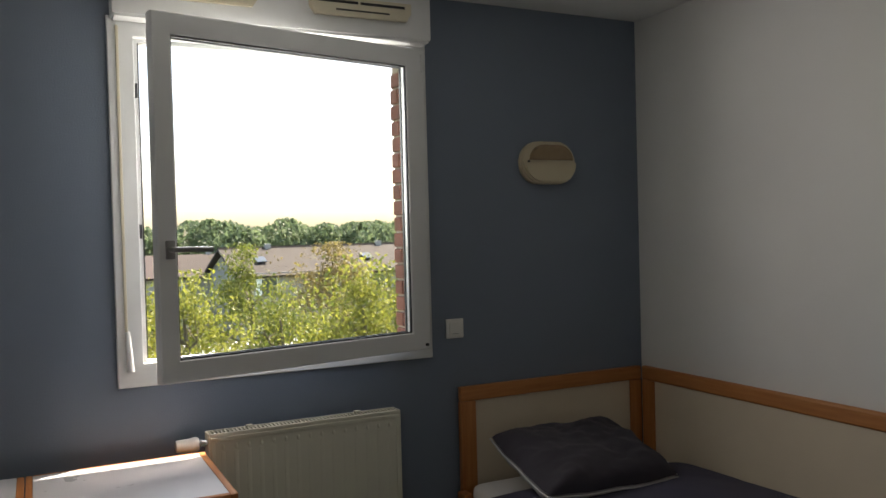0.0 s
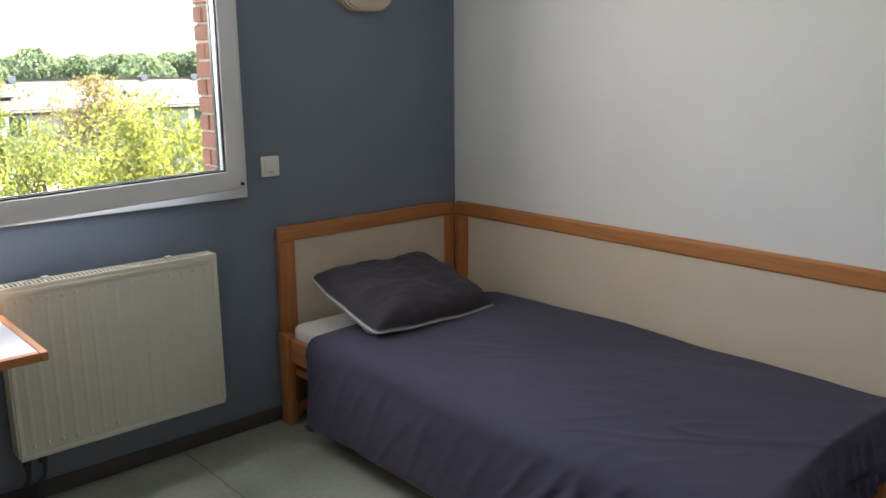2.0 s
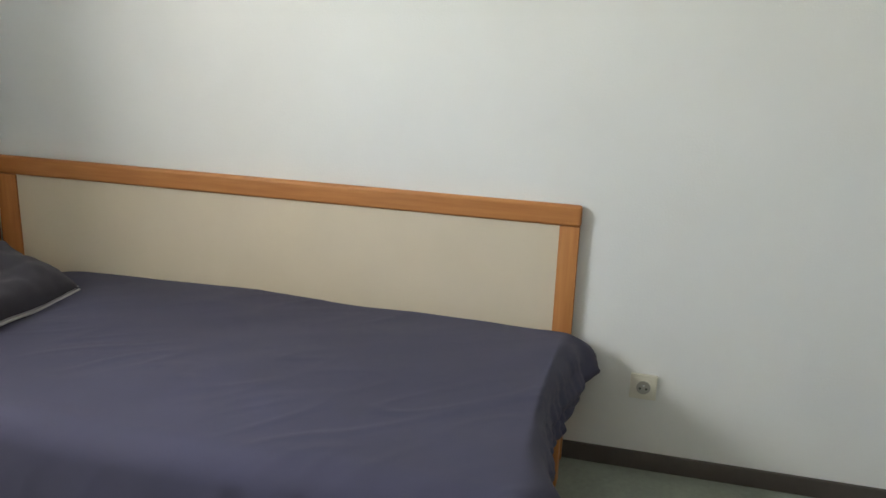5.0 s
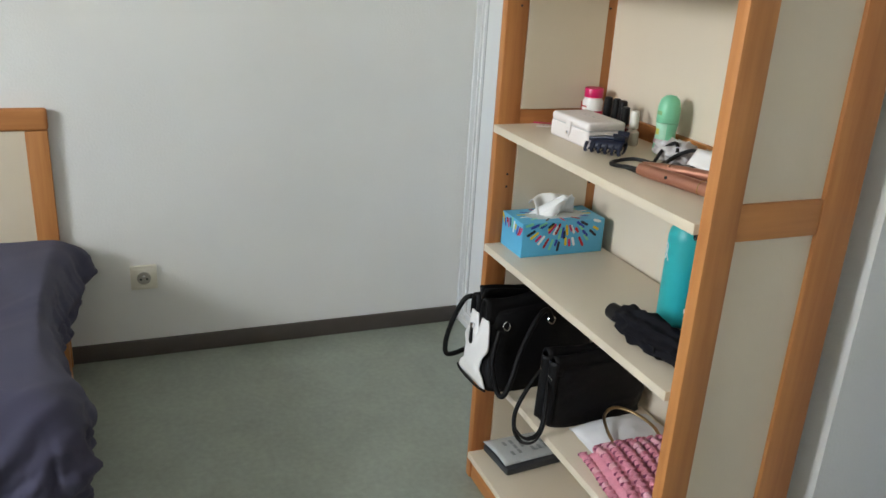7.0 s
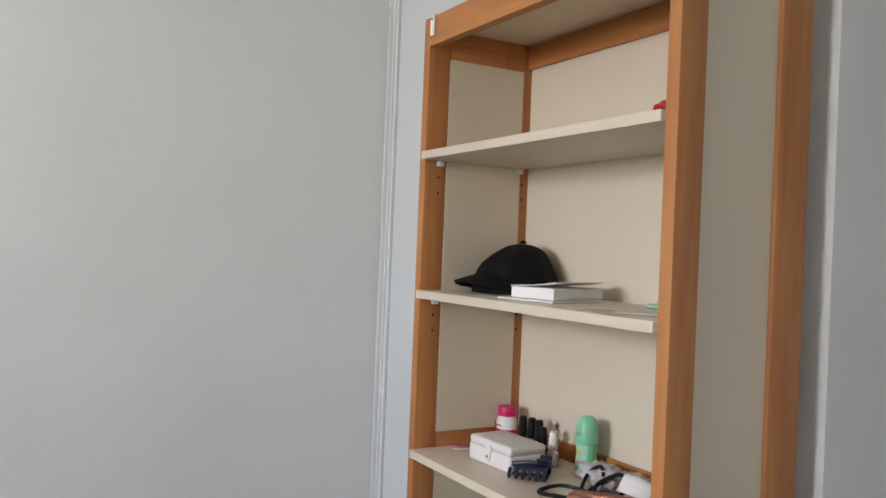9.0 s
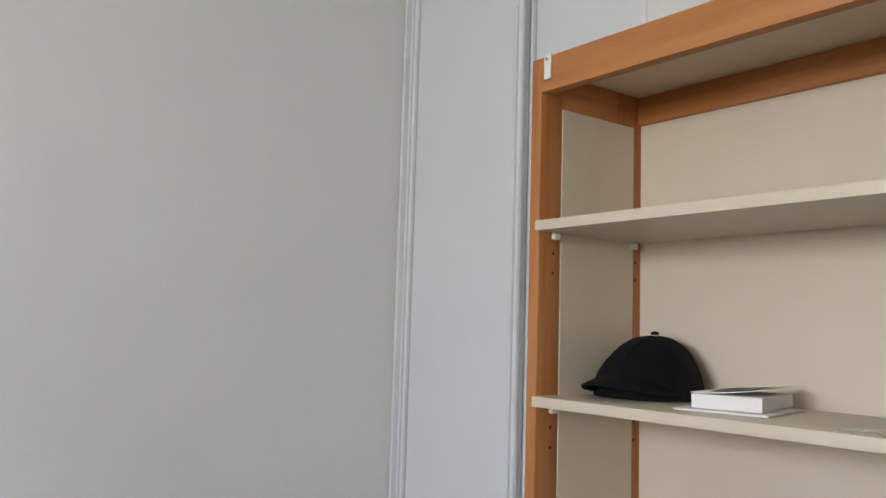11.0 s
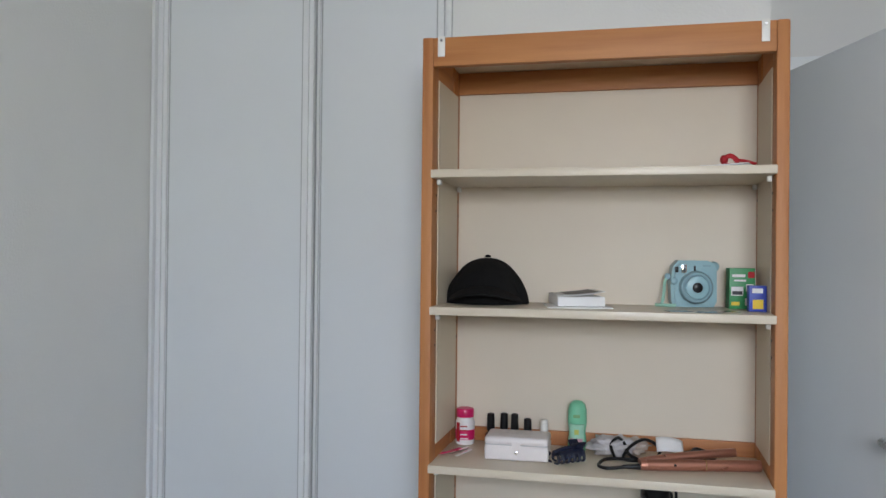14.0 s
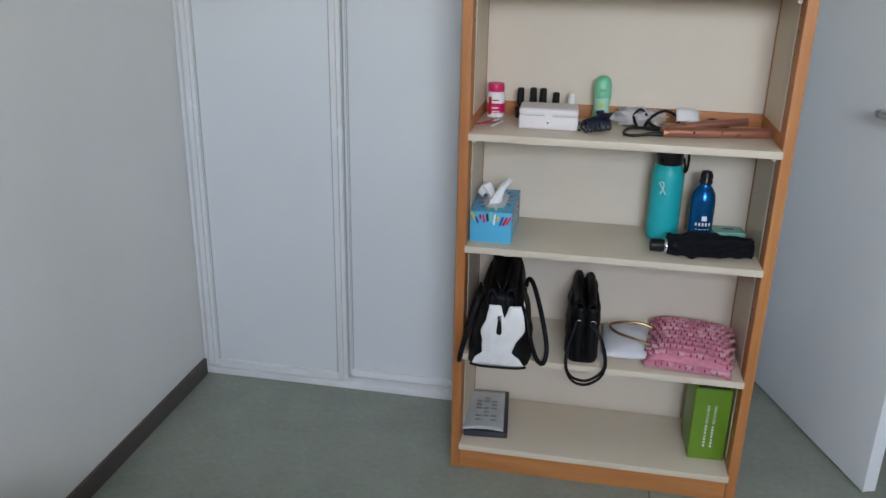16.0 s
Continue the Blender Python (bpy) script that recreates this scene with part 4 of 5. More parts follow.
for i in range(4):
    part("print_line", turned(box(-0.010 + 0.003 * (i % 2), 0.010, 0.0235, 0.0246, 0.015 + 0.010 * i - 0.001, 0.017 + 0.010 * i), pose(0, 0, 0, 0, 0, 8)), M_PAPER if i < 2 else M_RED, t)
for x, y, a, m in ((-0.957, -3.215, 62, M_PINK), (-0.975, -3.222, 66, M_CHROME), (-0.990, -3.205, 74, M_WPLAST)):
    t = thing("hair_slide", "flat metal hair slide lying on the shelf", "hair clip", at(x, y, 3), a, group="hair slides on the shelf")
    part("blade", turned(prism(stadium(0.075, 0.009, 6), 0.0022, 0.0006), pose(0, 0, 0.0022, -90)), m, t)
    part("spring", box(-0.02, 0.024, -0.002, 0.002, 0.0022, 0.0045, 0.0008), M_CHROME, t)

t = thing("jewellery_case", "white leatherette jewellery case with a snap clasp", "case", at(-1.117, -3.220, 3), 2)
M_CASE = mat("pinkish_white_leatherette", (0.74, 0.69, 0.68), 0.5, 0, 0.05, 12.0, 0.25, 220.0)
part("base", box(-0.073, 0.073, -0.043, 0.05, 0, 0.036, 0.007, 3), M_CASE, t)
part("lid", box(-0.073, 0.073, -0.043, 0.05, 0.0345, 0.053, 0.009, 4), M_CASE, t)
part("zip_line", box(-0.0715, 0.0715, -0.0415, 0.0485, 0.031, 0.039, 0.004), M_PIPING, t)
clasp = part("clasp", turned(prism([(-0.004, 0.010), (0.004, 0.010), (0.009, 0.024), (0.010, 0.044), (-0.010, 0.044), (-0.009, 0.024)], 0.003, 0.001), pose(0.0, 0.0525, 0)), M_CASE, t)
part("snap", turned(lathe([(0.004, 0), (0.004, 0.002), (0.002, 0.003)], 16), pose(0, 0.0525, 0.020, -90)), M_CHROME, clasp)
for i in range(6):
    part("lid_print", turned(box(-0.004, 0.004, -0.0012, 0.0012, 0.0528, 0.0534), pose(-0.03 + 0.011 * i, 0.004 * math.sin(i * 2.1), 0, 0, 0, 25 * math.sin(i * 1.7))), M_PIPING, t)


def polish(x, body, cap, h, y=-3.315, label="nail polish bottle with black cap on the shelf"):
    t = thing("nail_polish", label, "nail polish", at(x, y, 3), group="nail polish bottles")
    part("bottle", lathe([(0.011, 0), (0.0135, 0.003), (0.0135, 0.028), (0.007, 0.034), (0.007, 0.036)], 18), body, t)
    part("cap", lathe([(0.0100, 0.036), (0.0100, 0.04), (0.0088, h - 0.004), (0.006, h - 0.002)], 18), cap, t)


polish(-1.035, mat("black_lacquer", (0.01, 0.009, 0.01), 0.15, 0, 0.1, 30.0, coat=0.6), M_BPLAST, 0.080, label="black nail polish bottle with a tall cap")
polish(-1.068, mat("pale_pink_lacquer", (0.62, 0.38, 0.38), 0.15, 0, 0.1, 30.0, coat=0.6), M_BPLAST, 0.082, label="pale pink nail polish bottle, black cap")
polish(-1.094, mat("milky_lacquer", (0.66, 0.58, 0.54), 0.15, 0, 0.1, 30.0, coat=0.6), M_BPLAST, 0.082, label="milky nail polish bottle, black cap")
polish(-1.128, mat("dark_red_lacquer", (0.10, 0.005, 0.008), 0.12, 0, 0.1, 30.0, coat=0.6), M_BPLAST, 0.075, -3.300, "dark red nail polish bottle, black cap")
polish(-1.168, mat("clear_lacquer", (0.52, 0.46, 0.42), 0.12, 0, 0.1, 30.0, coat=0.6), M_WPLAST, 0.075, -3.297, "clear nail polish bottle, white cap")

t = thing("roll_on_deodorant", "mint green roll-on deodorant with domed cap", "deodorant", at(-1.245, -3.322, 3))
part("bottle", lathe([(0.019, 0), (0.0225, 0.003), (0.022, 0.022), (0.0195, 0.042), (0.022, 0.062), (0.022, 0.064)], 28), M_DEO, t)
part("cap", lathe([(0.0226, 0.065), (0.0230, 0.068), (0.0224, 0.095), (0.0185, 0.110), (0.011, 0.117), (0.003, 0.119)], 28), M_DEO, t)


def wrap(r, z0, z1, spread, squeeze=0.0, off=0.0):
    """A label bent round an upright body, facing the room."""
    return grid(12, 5, lambda u, v: ((r - squeeze * math.sin(v * math.pi)) * math.sin(off + (u - 0.5) * 2 * spread), (r - squeeze * math.sin(v * math.pi)) * math.cos(off + (u - 0.5) * 2 * spread), z0 + (z1 - z0) * v))


part("label", wrap(0.0226, 0.020, 0.064, 0.95, 0.0024), mat("pale_green_label", (0.36, 0.64, 0.48), 0.4, 0, 0.1, 60.0), t, "pale green printed label", 180)
part("emblem", wrap(0.0218, 0.040, 0.052, 0.25), mat("yellow_print", (0.55, 0.56, 0.12), 0.4), t)
part("pink_band", wrap(0.0228, 0.023, 0.031, 0.7, 0.001), mat("pale_pink_print", (0.58, 0.34, 0.40), 0.4), t)
part("cap_print", wrap(0.0231, 0.080, 0.088, 0.35), mat("dull_green_print", (0.20, 0.40, 0.18), 0.4), t)

t = thing("hair_claw", "navy plastic hair claw clip", "hair claw", at(-1.234, -3.196, 3), 40)
part("spine", tube([(-0.034, 0, 0.030), (0.0, 0, 0.033), (0.040, 0, 0.026)], 0.0045, 8, 5), M_NAVY, t)
for sgn in (-1, 1):
    part("jaw", grid(12, 5, lambda u, v, sgn=sgn: (-0.034 + 0.066 * u, sgn * (0.002 + 0.018 * math.sin(v * 1.5)), 0.032 - 0.016 * v * v - 0.004 * u)), M_NAVY, t, smooth=180).modifiers.new("thickness", "SOLIDIFY").thickness = 0.003
    for i in range(6):
        x = -0.030 + 0.0138 * i
        part("tooth", tube([(x, sgn * 0.016, 0.022), (x + 0.001, sgn * 0.022, 0.012), (x + 0.002, sgn * 0.019, 0.005), (x + 0.002, sgn * 0.007, 0.0035)], 0.0036, 7, 4, radii=(0.0040, 0.0022)), M_NAVY, t)
    part("grip", turned(box(-0.012, 0.012, -0.002, 0.002, 0.0, 0.020, 0.0015), pose(-0.024, sgn * 0.006, 0.030, sgn * -38)), M_NAVY, t)
part("spring", turned(lathe([(0.004, -0.012), (0.005, -0.010), (0.005, 0.010), (0.004, 0.012)], 12), pose(-0.024, 0, 0.036, 0, 90)), M_NAVY, t)


def crumple(name, label, cat, x, y, i, r, m, seed, sq=0.62, scale=(1.3, 1.0)):
    t = thing(name, label, cat, at(x, y, i))
    bm = bmesh.new()
    bmesh.ops.create_icosphere(bm, subdivisions=4, radius=1)
    for v in bm.verts:
        q = v.co * 2.0 + Vector((seed, seed * 2, 0))
        k = 0.72 + 0.5 * abs(noise.noise(q * 1.1)) + 0.22 * noise.noise(q * 2.6) + 0.10 * abs(noise.noise(q * 6))
        v.co = Vector((v.co.x * scale[0], v.co.y * scale[1], max(v.co.z * sq, -sq * 0.75))) * (k * r)
        v.co.z += sq * 0.75 * r
    zmin = min(v.co.z for v in bm.verts)
    for v in bm.verts:
        v.co.z -= zmin
    part("fabric", bm, m, t, smooth=180)
    return t


M_SCR = mat("grey_white_satin", (0.34, 0.32, 0.34), 0.5, 0, 0.0, 34.0, 0.3, 300.0, 0, 0.2, None, (0.70, 0.67, 0.67))
crumple("scrunchie", "crumpled grey and white satin scrunchie", "scrunchie", -1.328, -3.292, 3, 0.044, M_SCR, 3.0)
crumple("scrunchie", "crumpled pale beige scrunchie behind the cable", "scrunchie", -1.375, -3.325, 3, 0.034, mat("beige_satin", (0.5, 0.42, 0.36), 0.5, 0, 0.1, 20.0, 0.2, 300.0), 8.0)

t = thing("hair_straightener", "rose-gold hair straightener with a black looped cable", "hair straightener", at(-1.405, -3.165, 3), 180 + 13)
part("lower_arm", tube([(0.0, 0, 0.0135), (0.03, 0, 0.0135), (0.12, 0, 0.0135), (0.20, 0, 0.0135), (0.248, 0, 0.0135)], 0.0125, 16, 4), M_ROSE, t, smooth=60)
part("upper_arm", tube([(-0.012, 0.010, 0.016), (0.03, 0.016, 0.022), (0.10, 0.025, 0.028), (0.205, 0.036, 0.034)], 0.0095, 14, 5), M_ROSE, t, smooth=60)
part("hinge", turned(lathe([(0.006, 0), (0.011, 0.002), (0.012, 0.016), (0.009, 0.020)], 18), pose(-0.014, 0.002, 0.0125, 0, 90)), M_ROSE, t)
part("seam_ring", turned(lathe([(0.0124, -0.001), (0.0129, 0.0), (0.0124, 0.001)], 24), pose(0.128, 0, 0.0135, 0, 90)), M_GOLD, t)
part("button", turned(lathe([(0.003, 0), (0.003, 0.002)], 10), pose(0.06, -0.0115, 0.016, 90)), M_BPLAST, t)
part("cable_sleeve", tube([(-0.004, 0, 0.009), (-0.025, 0, 0.009), (-0.052, 0.002, 0.008)], 0.006, 10, 6, radii=(0.0075, 0.004)), M_BPLAST, t)
part("cable", tube([(-0.050, 0.002, 0.007), (-0.085, 0.004, 0.004), (-0.098, 0.03, 0.004), (-0.075, 0.06, 0.010), (-0.02, 0.07, 0.008), (0.03, 0.06, 0.010), (0.05, 0.08, 0.030), (0.02, 0.105, 0.045), (-0.02, 0.095, 0.022), (0.0, 0.06, 0.010), (0.06, 0.055, 0.014), (0.11, 0.07, 0.020), (0.14, 0.10, 0.026), (0.175, 0.08, 0.014), (0.15, 0.055, 0.012), (0.10, 0.06, 0.022)], 0.0038, 8, 8), M_BPLAST, t)
part("cable", tube([(-0.05, 0.08, 0.004), (-0.055, 0.11, 0.03), (-0.035, 0.12, 0.045), (-0.02, 0.105, 0.024), (-0.03, 0.08, 0.005), (0.03, 0.075, 0.005), (0.08, 0.08, 0.018)], 0.0036, 8, 8), M_BPLAST, t)
part("plug", turned(lathe([(0.009, 0), (0.011, 0.008), (0.016, 0.022), (0.016, 0.034), (0.012, 0.036)], 16), pose(0.10, 0.075, 0.016, 0, 90, -20)), M_BPLAST, t)
part("safety_tag", turned(grid(10, 4, lambda u, v: (-0.032 + 0.064 * u, -0.018 + 0.036 * v, 0.010 * math.sin(u * 3.0))), pose(0.072, 0.078, 0.036, 52, 10, 6)), M_PAPER, t, "white folded safety tag").modifiers.new("thickness", "SOLIDIFY").thickness = 0.001

# tissue shelf
t = thing("tissue_box", "sky blue tissue box with coloured strokes, tissue pulled out", "tissue box", at(-0.993, -3.232, 2))
w, d, h = 0.053, 0.108, 0.082
part("carton", box(-w, w, -d, d, 0, h, 0.0012), M_TISSUEBOX, t)
part("opening", turned(prism(stadium(0.15, 0.06, 8), 0.0006), pose(0, 0, h + 0.0004, -90, 0, 90)), mat("clear_film", (0.62, 0.68, 0.70), 0.25, 0, 0.08, 40.0), t)
rnd = random.Random(5)
inks = [M_PINK, M_RED, M_COBALT, M_YELLOW, M_PAPER, M_DEO, M_NAVY]
for i in range(34):
    a = i / 33
    x, ang2 = -0.046 + 0.092 * a, (a - 0.5) * 40
    L2 = rnd.uniform(0.014, 0.030)
    if i < 11:
        part("stroke", turned(turned(prism(stadium(L2, 0.0055, 5), 0.0006), pose(0, 0, 0, 0, 90 + (i / 10 - 0.5) * 60)), pose(-0.045 + 0.009 * i, d + 0.0008, h - 0.012 - rnd.uniform(0, 0.012))), inks[i % 7], t)
for sgn in (-1, 1):
    for i in range(40):
        a2 = radians(-78 + 156 * (i % 20) / 19 + rnd.uniform(-3, 3))
        rr = (0.032 if i < 20 else 0.060) + rnd.uniform(0, 0.014)
        yy, zz = rr * math.sin(a2) * 1.35, h + 0.012 - rr * math.cos(a2)
        L2 = rnd.uniform(0.016, 0.030)
        if zz - L2 / 2 > 0.004 and zz + L2 / 2 * abs(math.cos(a2)) < h - 0.001 and abs(yy) < d - 0.016:
            bm = turned(prism(stadium(L2, 0.0062, 5), 0.0006), pose(0, 0, 0, 0, 90 - math.degrees(a2)))
            part("stroke", turned(bm, pose(sgn * w + (0.0008 if sgn > 0 else -0.0002), yy, zz, 0, 0, 90)), inks[(i * 3 + (sgn > 0)) % 7], t)
for i in range(14):
    a = i / 14 * 2 * math.pi
    part("stroke", turned(prism(stadium(0.022, 0.005, 5), 0.0006), pose(0.040 * math.cos(a), 0.085 * math.sin(a), h + 0.0006, -90, 0, math.degrees(math.atan2(0.085 * math.sin(a), 0.04 * math.cos(a))))), inks[i % 7], t)


M_TISSUE = mat("tissue_paper", (0.86, 0.86, 0.86), 0.9, 0, 0.02, 30.0)


def tissue(u, v):
    """A pulled-up sheet: wide in the slot, pinched and leaning at its tip."""
    a = (u - 0.5) * 2
    pinch = 1 - 0.72 * v ** 1.3
    return (0.016 * math.sin(u * 8) * pinch - 0.034 * v * v, a * 0.058 * pinch + 0.006 - 0.020 * v, h - 0.006 + 0.060 * v * (1 - 0.30 * a * a * (1 - v)) + 0.004 * math.sin(u * 19 + v * 4))


part("tissue", grid(30, 14, tissue), M_TISSUE, t, "soft white tissue", 180).modifiers.new("thickness", "SOLIDIFY").thickness = 0.0008
part("tissue", grid(26, 12, lambda u, v: (0.006 + 0.034 * v + 0.008 * math.sin(u * 11), (u - 0.5) * (0.09 + 0.02 * v), h - 0.005 + 0.052 * math.sin(v * 2.4) * (1 - 0.5 * abs(u - 0.5)))), M_TISSUE, t, "soft white tissue", 180).modifiers.new("thickness", "SOLIDIFY").thickness = 0.0008

t = thing("insulated_bottle", "large turquoise insulated bottle with black lid and strap", "water bottle", at(-1.428, -3.276, 2))
part("body", lathe([(0.036, 0), (0.0405, 0.004), (0.0415, 0.010), (0.0415, 0.172), (0.040, 0.184), (0.033, 0.196), (0.031, 0.200)], 40), M_TEAL, t)
lid = part("lid", lathe([(0.0325, 0.200), (0.034, 0.202), (0.034, 0.234), (0.032, 0.240), (0.026, 0.242)], 40), M_BPLAST, t)
part("strap", tube([(-0.020, 0.018, 0.236), (-0.036, 0.022, 0.240), (-0.044, 0.022, 0.225), (-0.043, 0.022, 0.195), (-0.038, 0.020, 0.185), (-0.037, 0.020, 0.20), (-0.033, 0.018, 0.22)], 0.005, 8, 6, False, 0.5), M_BPLAST, lid)
bm = bmesh.new()
for q in ([(0.010, 0.158), (0.0, 0.140), (-0.008, 0.128)], [(0.006, 0.128), (0.0, 0.142), (-0.001, 0.156), (0.006, 0.160)]):
    tube([(x + 0.012, math.sqrt(0.0417 ** 2 - (x + 0.012) ** 2), z) for x, z in q], 0.0011, 6, 5, bm=bm)
part("emblem", bm, M_PAPER, t, "thin white emblem lines")

t = thing("aluminium_bottle", "blue anodised aluminium flask with black stopper", "water bottle", at(-1.520, -3.250, 2))
part("body", lathe([(0.026, 0), (0.0295, 0.004), (0.030, 0.010), (0.030, 0.118), (0.0275, 0.135), (0.019, 0.150), (0.0145, 0.156), (0.0145, 0.162)], 36), M_BLUEMET, t)
stop = part("stopper", lathe([(0.0165, 0.162), (0.0165, 0.168), (0.014, 0.172), (0.0145, 0.186), (0.012, 0.192), (0.006, 0.194)], 24), M_BPLAST, t)
part("loop", tube([(0.012, 0.006, 0.172), (0.013, 0.012, 0.186), (0.0, 0.015, 0.193), (-0.012, 0.012, 0.186), (-0.012, 0.006, 0.172)], 0.0022, 6, 5), M_BPLAST, stop)
part("emblem", turned(box(-0.006, 0.006, 0, 0.001, 0.070, 0.082), pose(-0.004, 0.0296, 0)), M_PAPER, t)
for z, a, b in ((0.056, -0.018, 0.014), (0.046, -0.016, 0.012)):
    for i in range(5):
        x = a + (b - a) * i / 4
        part("print_bar", box(x - 0.0022, x + 0.0022, math.sqrt(0.0303 ** 2 - x * x) - 0.001, math.sqrt(0.0303 ** 2 - x * x) + 0.0004, z, z + (0.008 if z > 0.05 else 0.0015)), M_PAPER, t)

t = thing("folding_umbrella", "folded black umbrella with a short plastic handle", "umbrella", at(-1.392, -3.145, 2), 180 + 3)
bm = turned(lathe([(0.013, 0), (0.016, 0.002), (0.017, 0.026), (0.015, 0.034)], 20), pose(0, 0, 0.022, 0, 90))
part("handle", bm, M_BPLAST, t)
part("collar", turned(lathe([(0.0165, 0), (0.018, 0.002), (0.018, 0.006), (0.016, 0.008)], 20), pose(0.034, 0, 0.022, 0, 90)), M_CHROME, t)


def folds(u, v):
    a = u * 2 * math.pi
    r = 0.016 + 0.014 * math.sin(min(1, v * 1.25 + 0.12) * math.pi * 0.86) ** 0.7
    r *= 1 + 0.14 * math.sin(a * 8 + v * 5.5) + 0.26 * noise.noise((math.cos(a) * 3, math.sin(a) * 3, v * 9))
    return (0.040 + 0.205 * v, r * math.cos(a) * 1.15, max(0.0005, 0.028 + r * math.sin(a) * 0.95))


bm = grid(64, 40, folds, None, True)
bmesh.ops.holes_fill(bm, edges=[e for e in bm.edges if len(e.link_faces) == 1])
M_NYLON = cloth("black_nylon", (0.005, 0.005, 0.008), 500.0, 0.0)
M_NYLON.node_tree.nodes["Principled BSDF"].inputs["Specular IOR Level"].default_value = 0.2
part("canopy", bm, M_NYLON, t, smooth=180)
part("tie_band", tube([(0.17 + 0.004 * math.sin(i), 0.029 * math.cos(i * math.pi / 4), max(0.002, 0.023 + 0.024 * math.sin(i * math.pi / 4))) for i in range(8)], 0.004, 6, 4, True, 0.4), M_BLACK, t)
t = thing("mint_tin", "flat mint green tin at the back of the shelf", "tin", at(-1.598, -3.300, 2), 4)
part("tin", box(-0.04, 0.04, -0.03, 0.03, 0, 0.018, 0.004), mat("mint_tin_enamel", (0.18, 0.46, 0.36), 0.35, 0, 0.05, 20.0), t)
part("lid", box(-0.0405, 0.0405, -0.0305, 0.0305, 0.0182, 0.028, 0.004), mat("mint_tin_lid", (0.20, 0.50, 0.40), 0.35, 0, 0.05, 20.0), t)
part("print", turned(prism(stadium(0.03, 0.01, 6), 0.0005), pose(0, 0, 0.0285, -90)), M_NAVY, t)


# bags
def bag_body(w0, w1, d0, d1, h, sag=0.0):
    """A soft bag: w across x, d along y, narrower at the top."""
    def f(u, v):
        a = u * 2 * math.pi
        k = v
        ww, dd = w0 + (w1 - w0) * k, d0 + (d1 - d0) * k
        c, s = math.cos(a), math.sin(a)
        e = 0.45
        x = ww * math.copysign(abs(c) ** e, c) * (1 + 0.05 * math.sin(v * 3.1))
        y = dd * math.copysign(abs(s) ** e, s)
        n1 = 0.006 * noise.noise((x * 18, y * 18, v * 4)) + 0.003 * noise.noise((x * 45, y * 45, v * 11))
        return (x + n1, y + n1, h * v + sag * math.sin(a * 2) * v * v + 0.004 * noise.noise((x * 9, y * 9, 3)) * v)
    bm = grid(64, 18, f, None, True)
    bmesh.ops.holes_fill(bm, edges=[e for e in bm.edges if len(e.link_faces) == 1])
    return bm


t = thing("handbag", "black and white leatherette handbag with hanging handles", "handbag", at(-1.030, -3.178, 1), 3)
part("body", bag_body(0.084, 0.046, 0.150, 0.135, 0.196, 0.006), M_BLEATHER, t, smooth=180)


PANEL = [(0.0, 0.068), (0.10, 0.060), (0.24, 0.038), (0.38, 0.042), (0.6, 0.055), (0.82, 0.047), (1.0, 0.040)]


def endpanel(u, v):
    half = along_foot(v, PANEL)
    lean = 0.006 * math.sin(v * 6) - 0.010 * v
    notch = 0.035 * max(0.0, 1 - abs(u - 0.5) * 7) * max(0.0, (v - 0.7) / 0.3)
    return (lean + (u - 0.5) * 2 * half, 0.153 - 0.006 * v + 0.010 * math.sin(v * math.pi) * math.cos((u - 0.5) * 3) + 0.003 * noise.noise((u * 5, v * 6, 1)), 0.004 + 0.168 * v - notch)


part("end_panel", grid(22, 22, endpanel), M_WLEATHER, t, "white leatherette end panel", 180).modifiers.new("thickness", "SOLIDIFY").thickness = 0.004
part("bottom_piping", tube([(-0.072, 0.152, 0.006), (-0.04, 0.158, 0.004), (0.04, 0.158, 0.004), (0.072, 0.152, 0.006)], 0.0032, 6, 6), M_BLEATHER, t)
part("zip_pull", turned(prism([(-0.004, 0.0), (0.004, 0.0), (0.007, -0.036), (0.004, -0.042), (-0.004, -0.042), (-0.007, -0.036)], 0.003, 0.0008), pose(0.0, 0.162, 0.140)), M_BLEATHER, t)
part("zip_slider", box(-0.005, 0.005, 0.154, 0.163, 0.138, 0.150, 0.002), M_CHROME, t)
for x in (-0.026, 0.024):
    part("top_lip", grid(14, 20, lambda u, v, x=x: (x * (1 - 0.15 * math.sin(v * 3)) + 0.017 * math.cos(u * math.pi), -0.13 + 0.275 * v, 0.160 + 0.058 * math.sin(u * math.pi) ** 0.6 + 0.004 * math.sin(v * 9 + x * 90))), M_BLEATHER, t, smooth=180).modifiers.new("thickness", "SOLIDIFY").thickness = 0.006
part("top_fold", grid(6, 20, lambda u, v: (-0.012 + 0.022 * u, -0.13 + 0.27 * v, 0.150 + 0.055 * abs(u - 0.5) + 0.06 * math.sin(v * 1.5))), M_BLEATHER, t, smooth=180).modifiers.new("thickness", "SOLIDIFY").thickness = 0.004
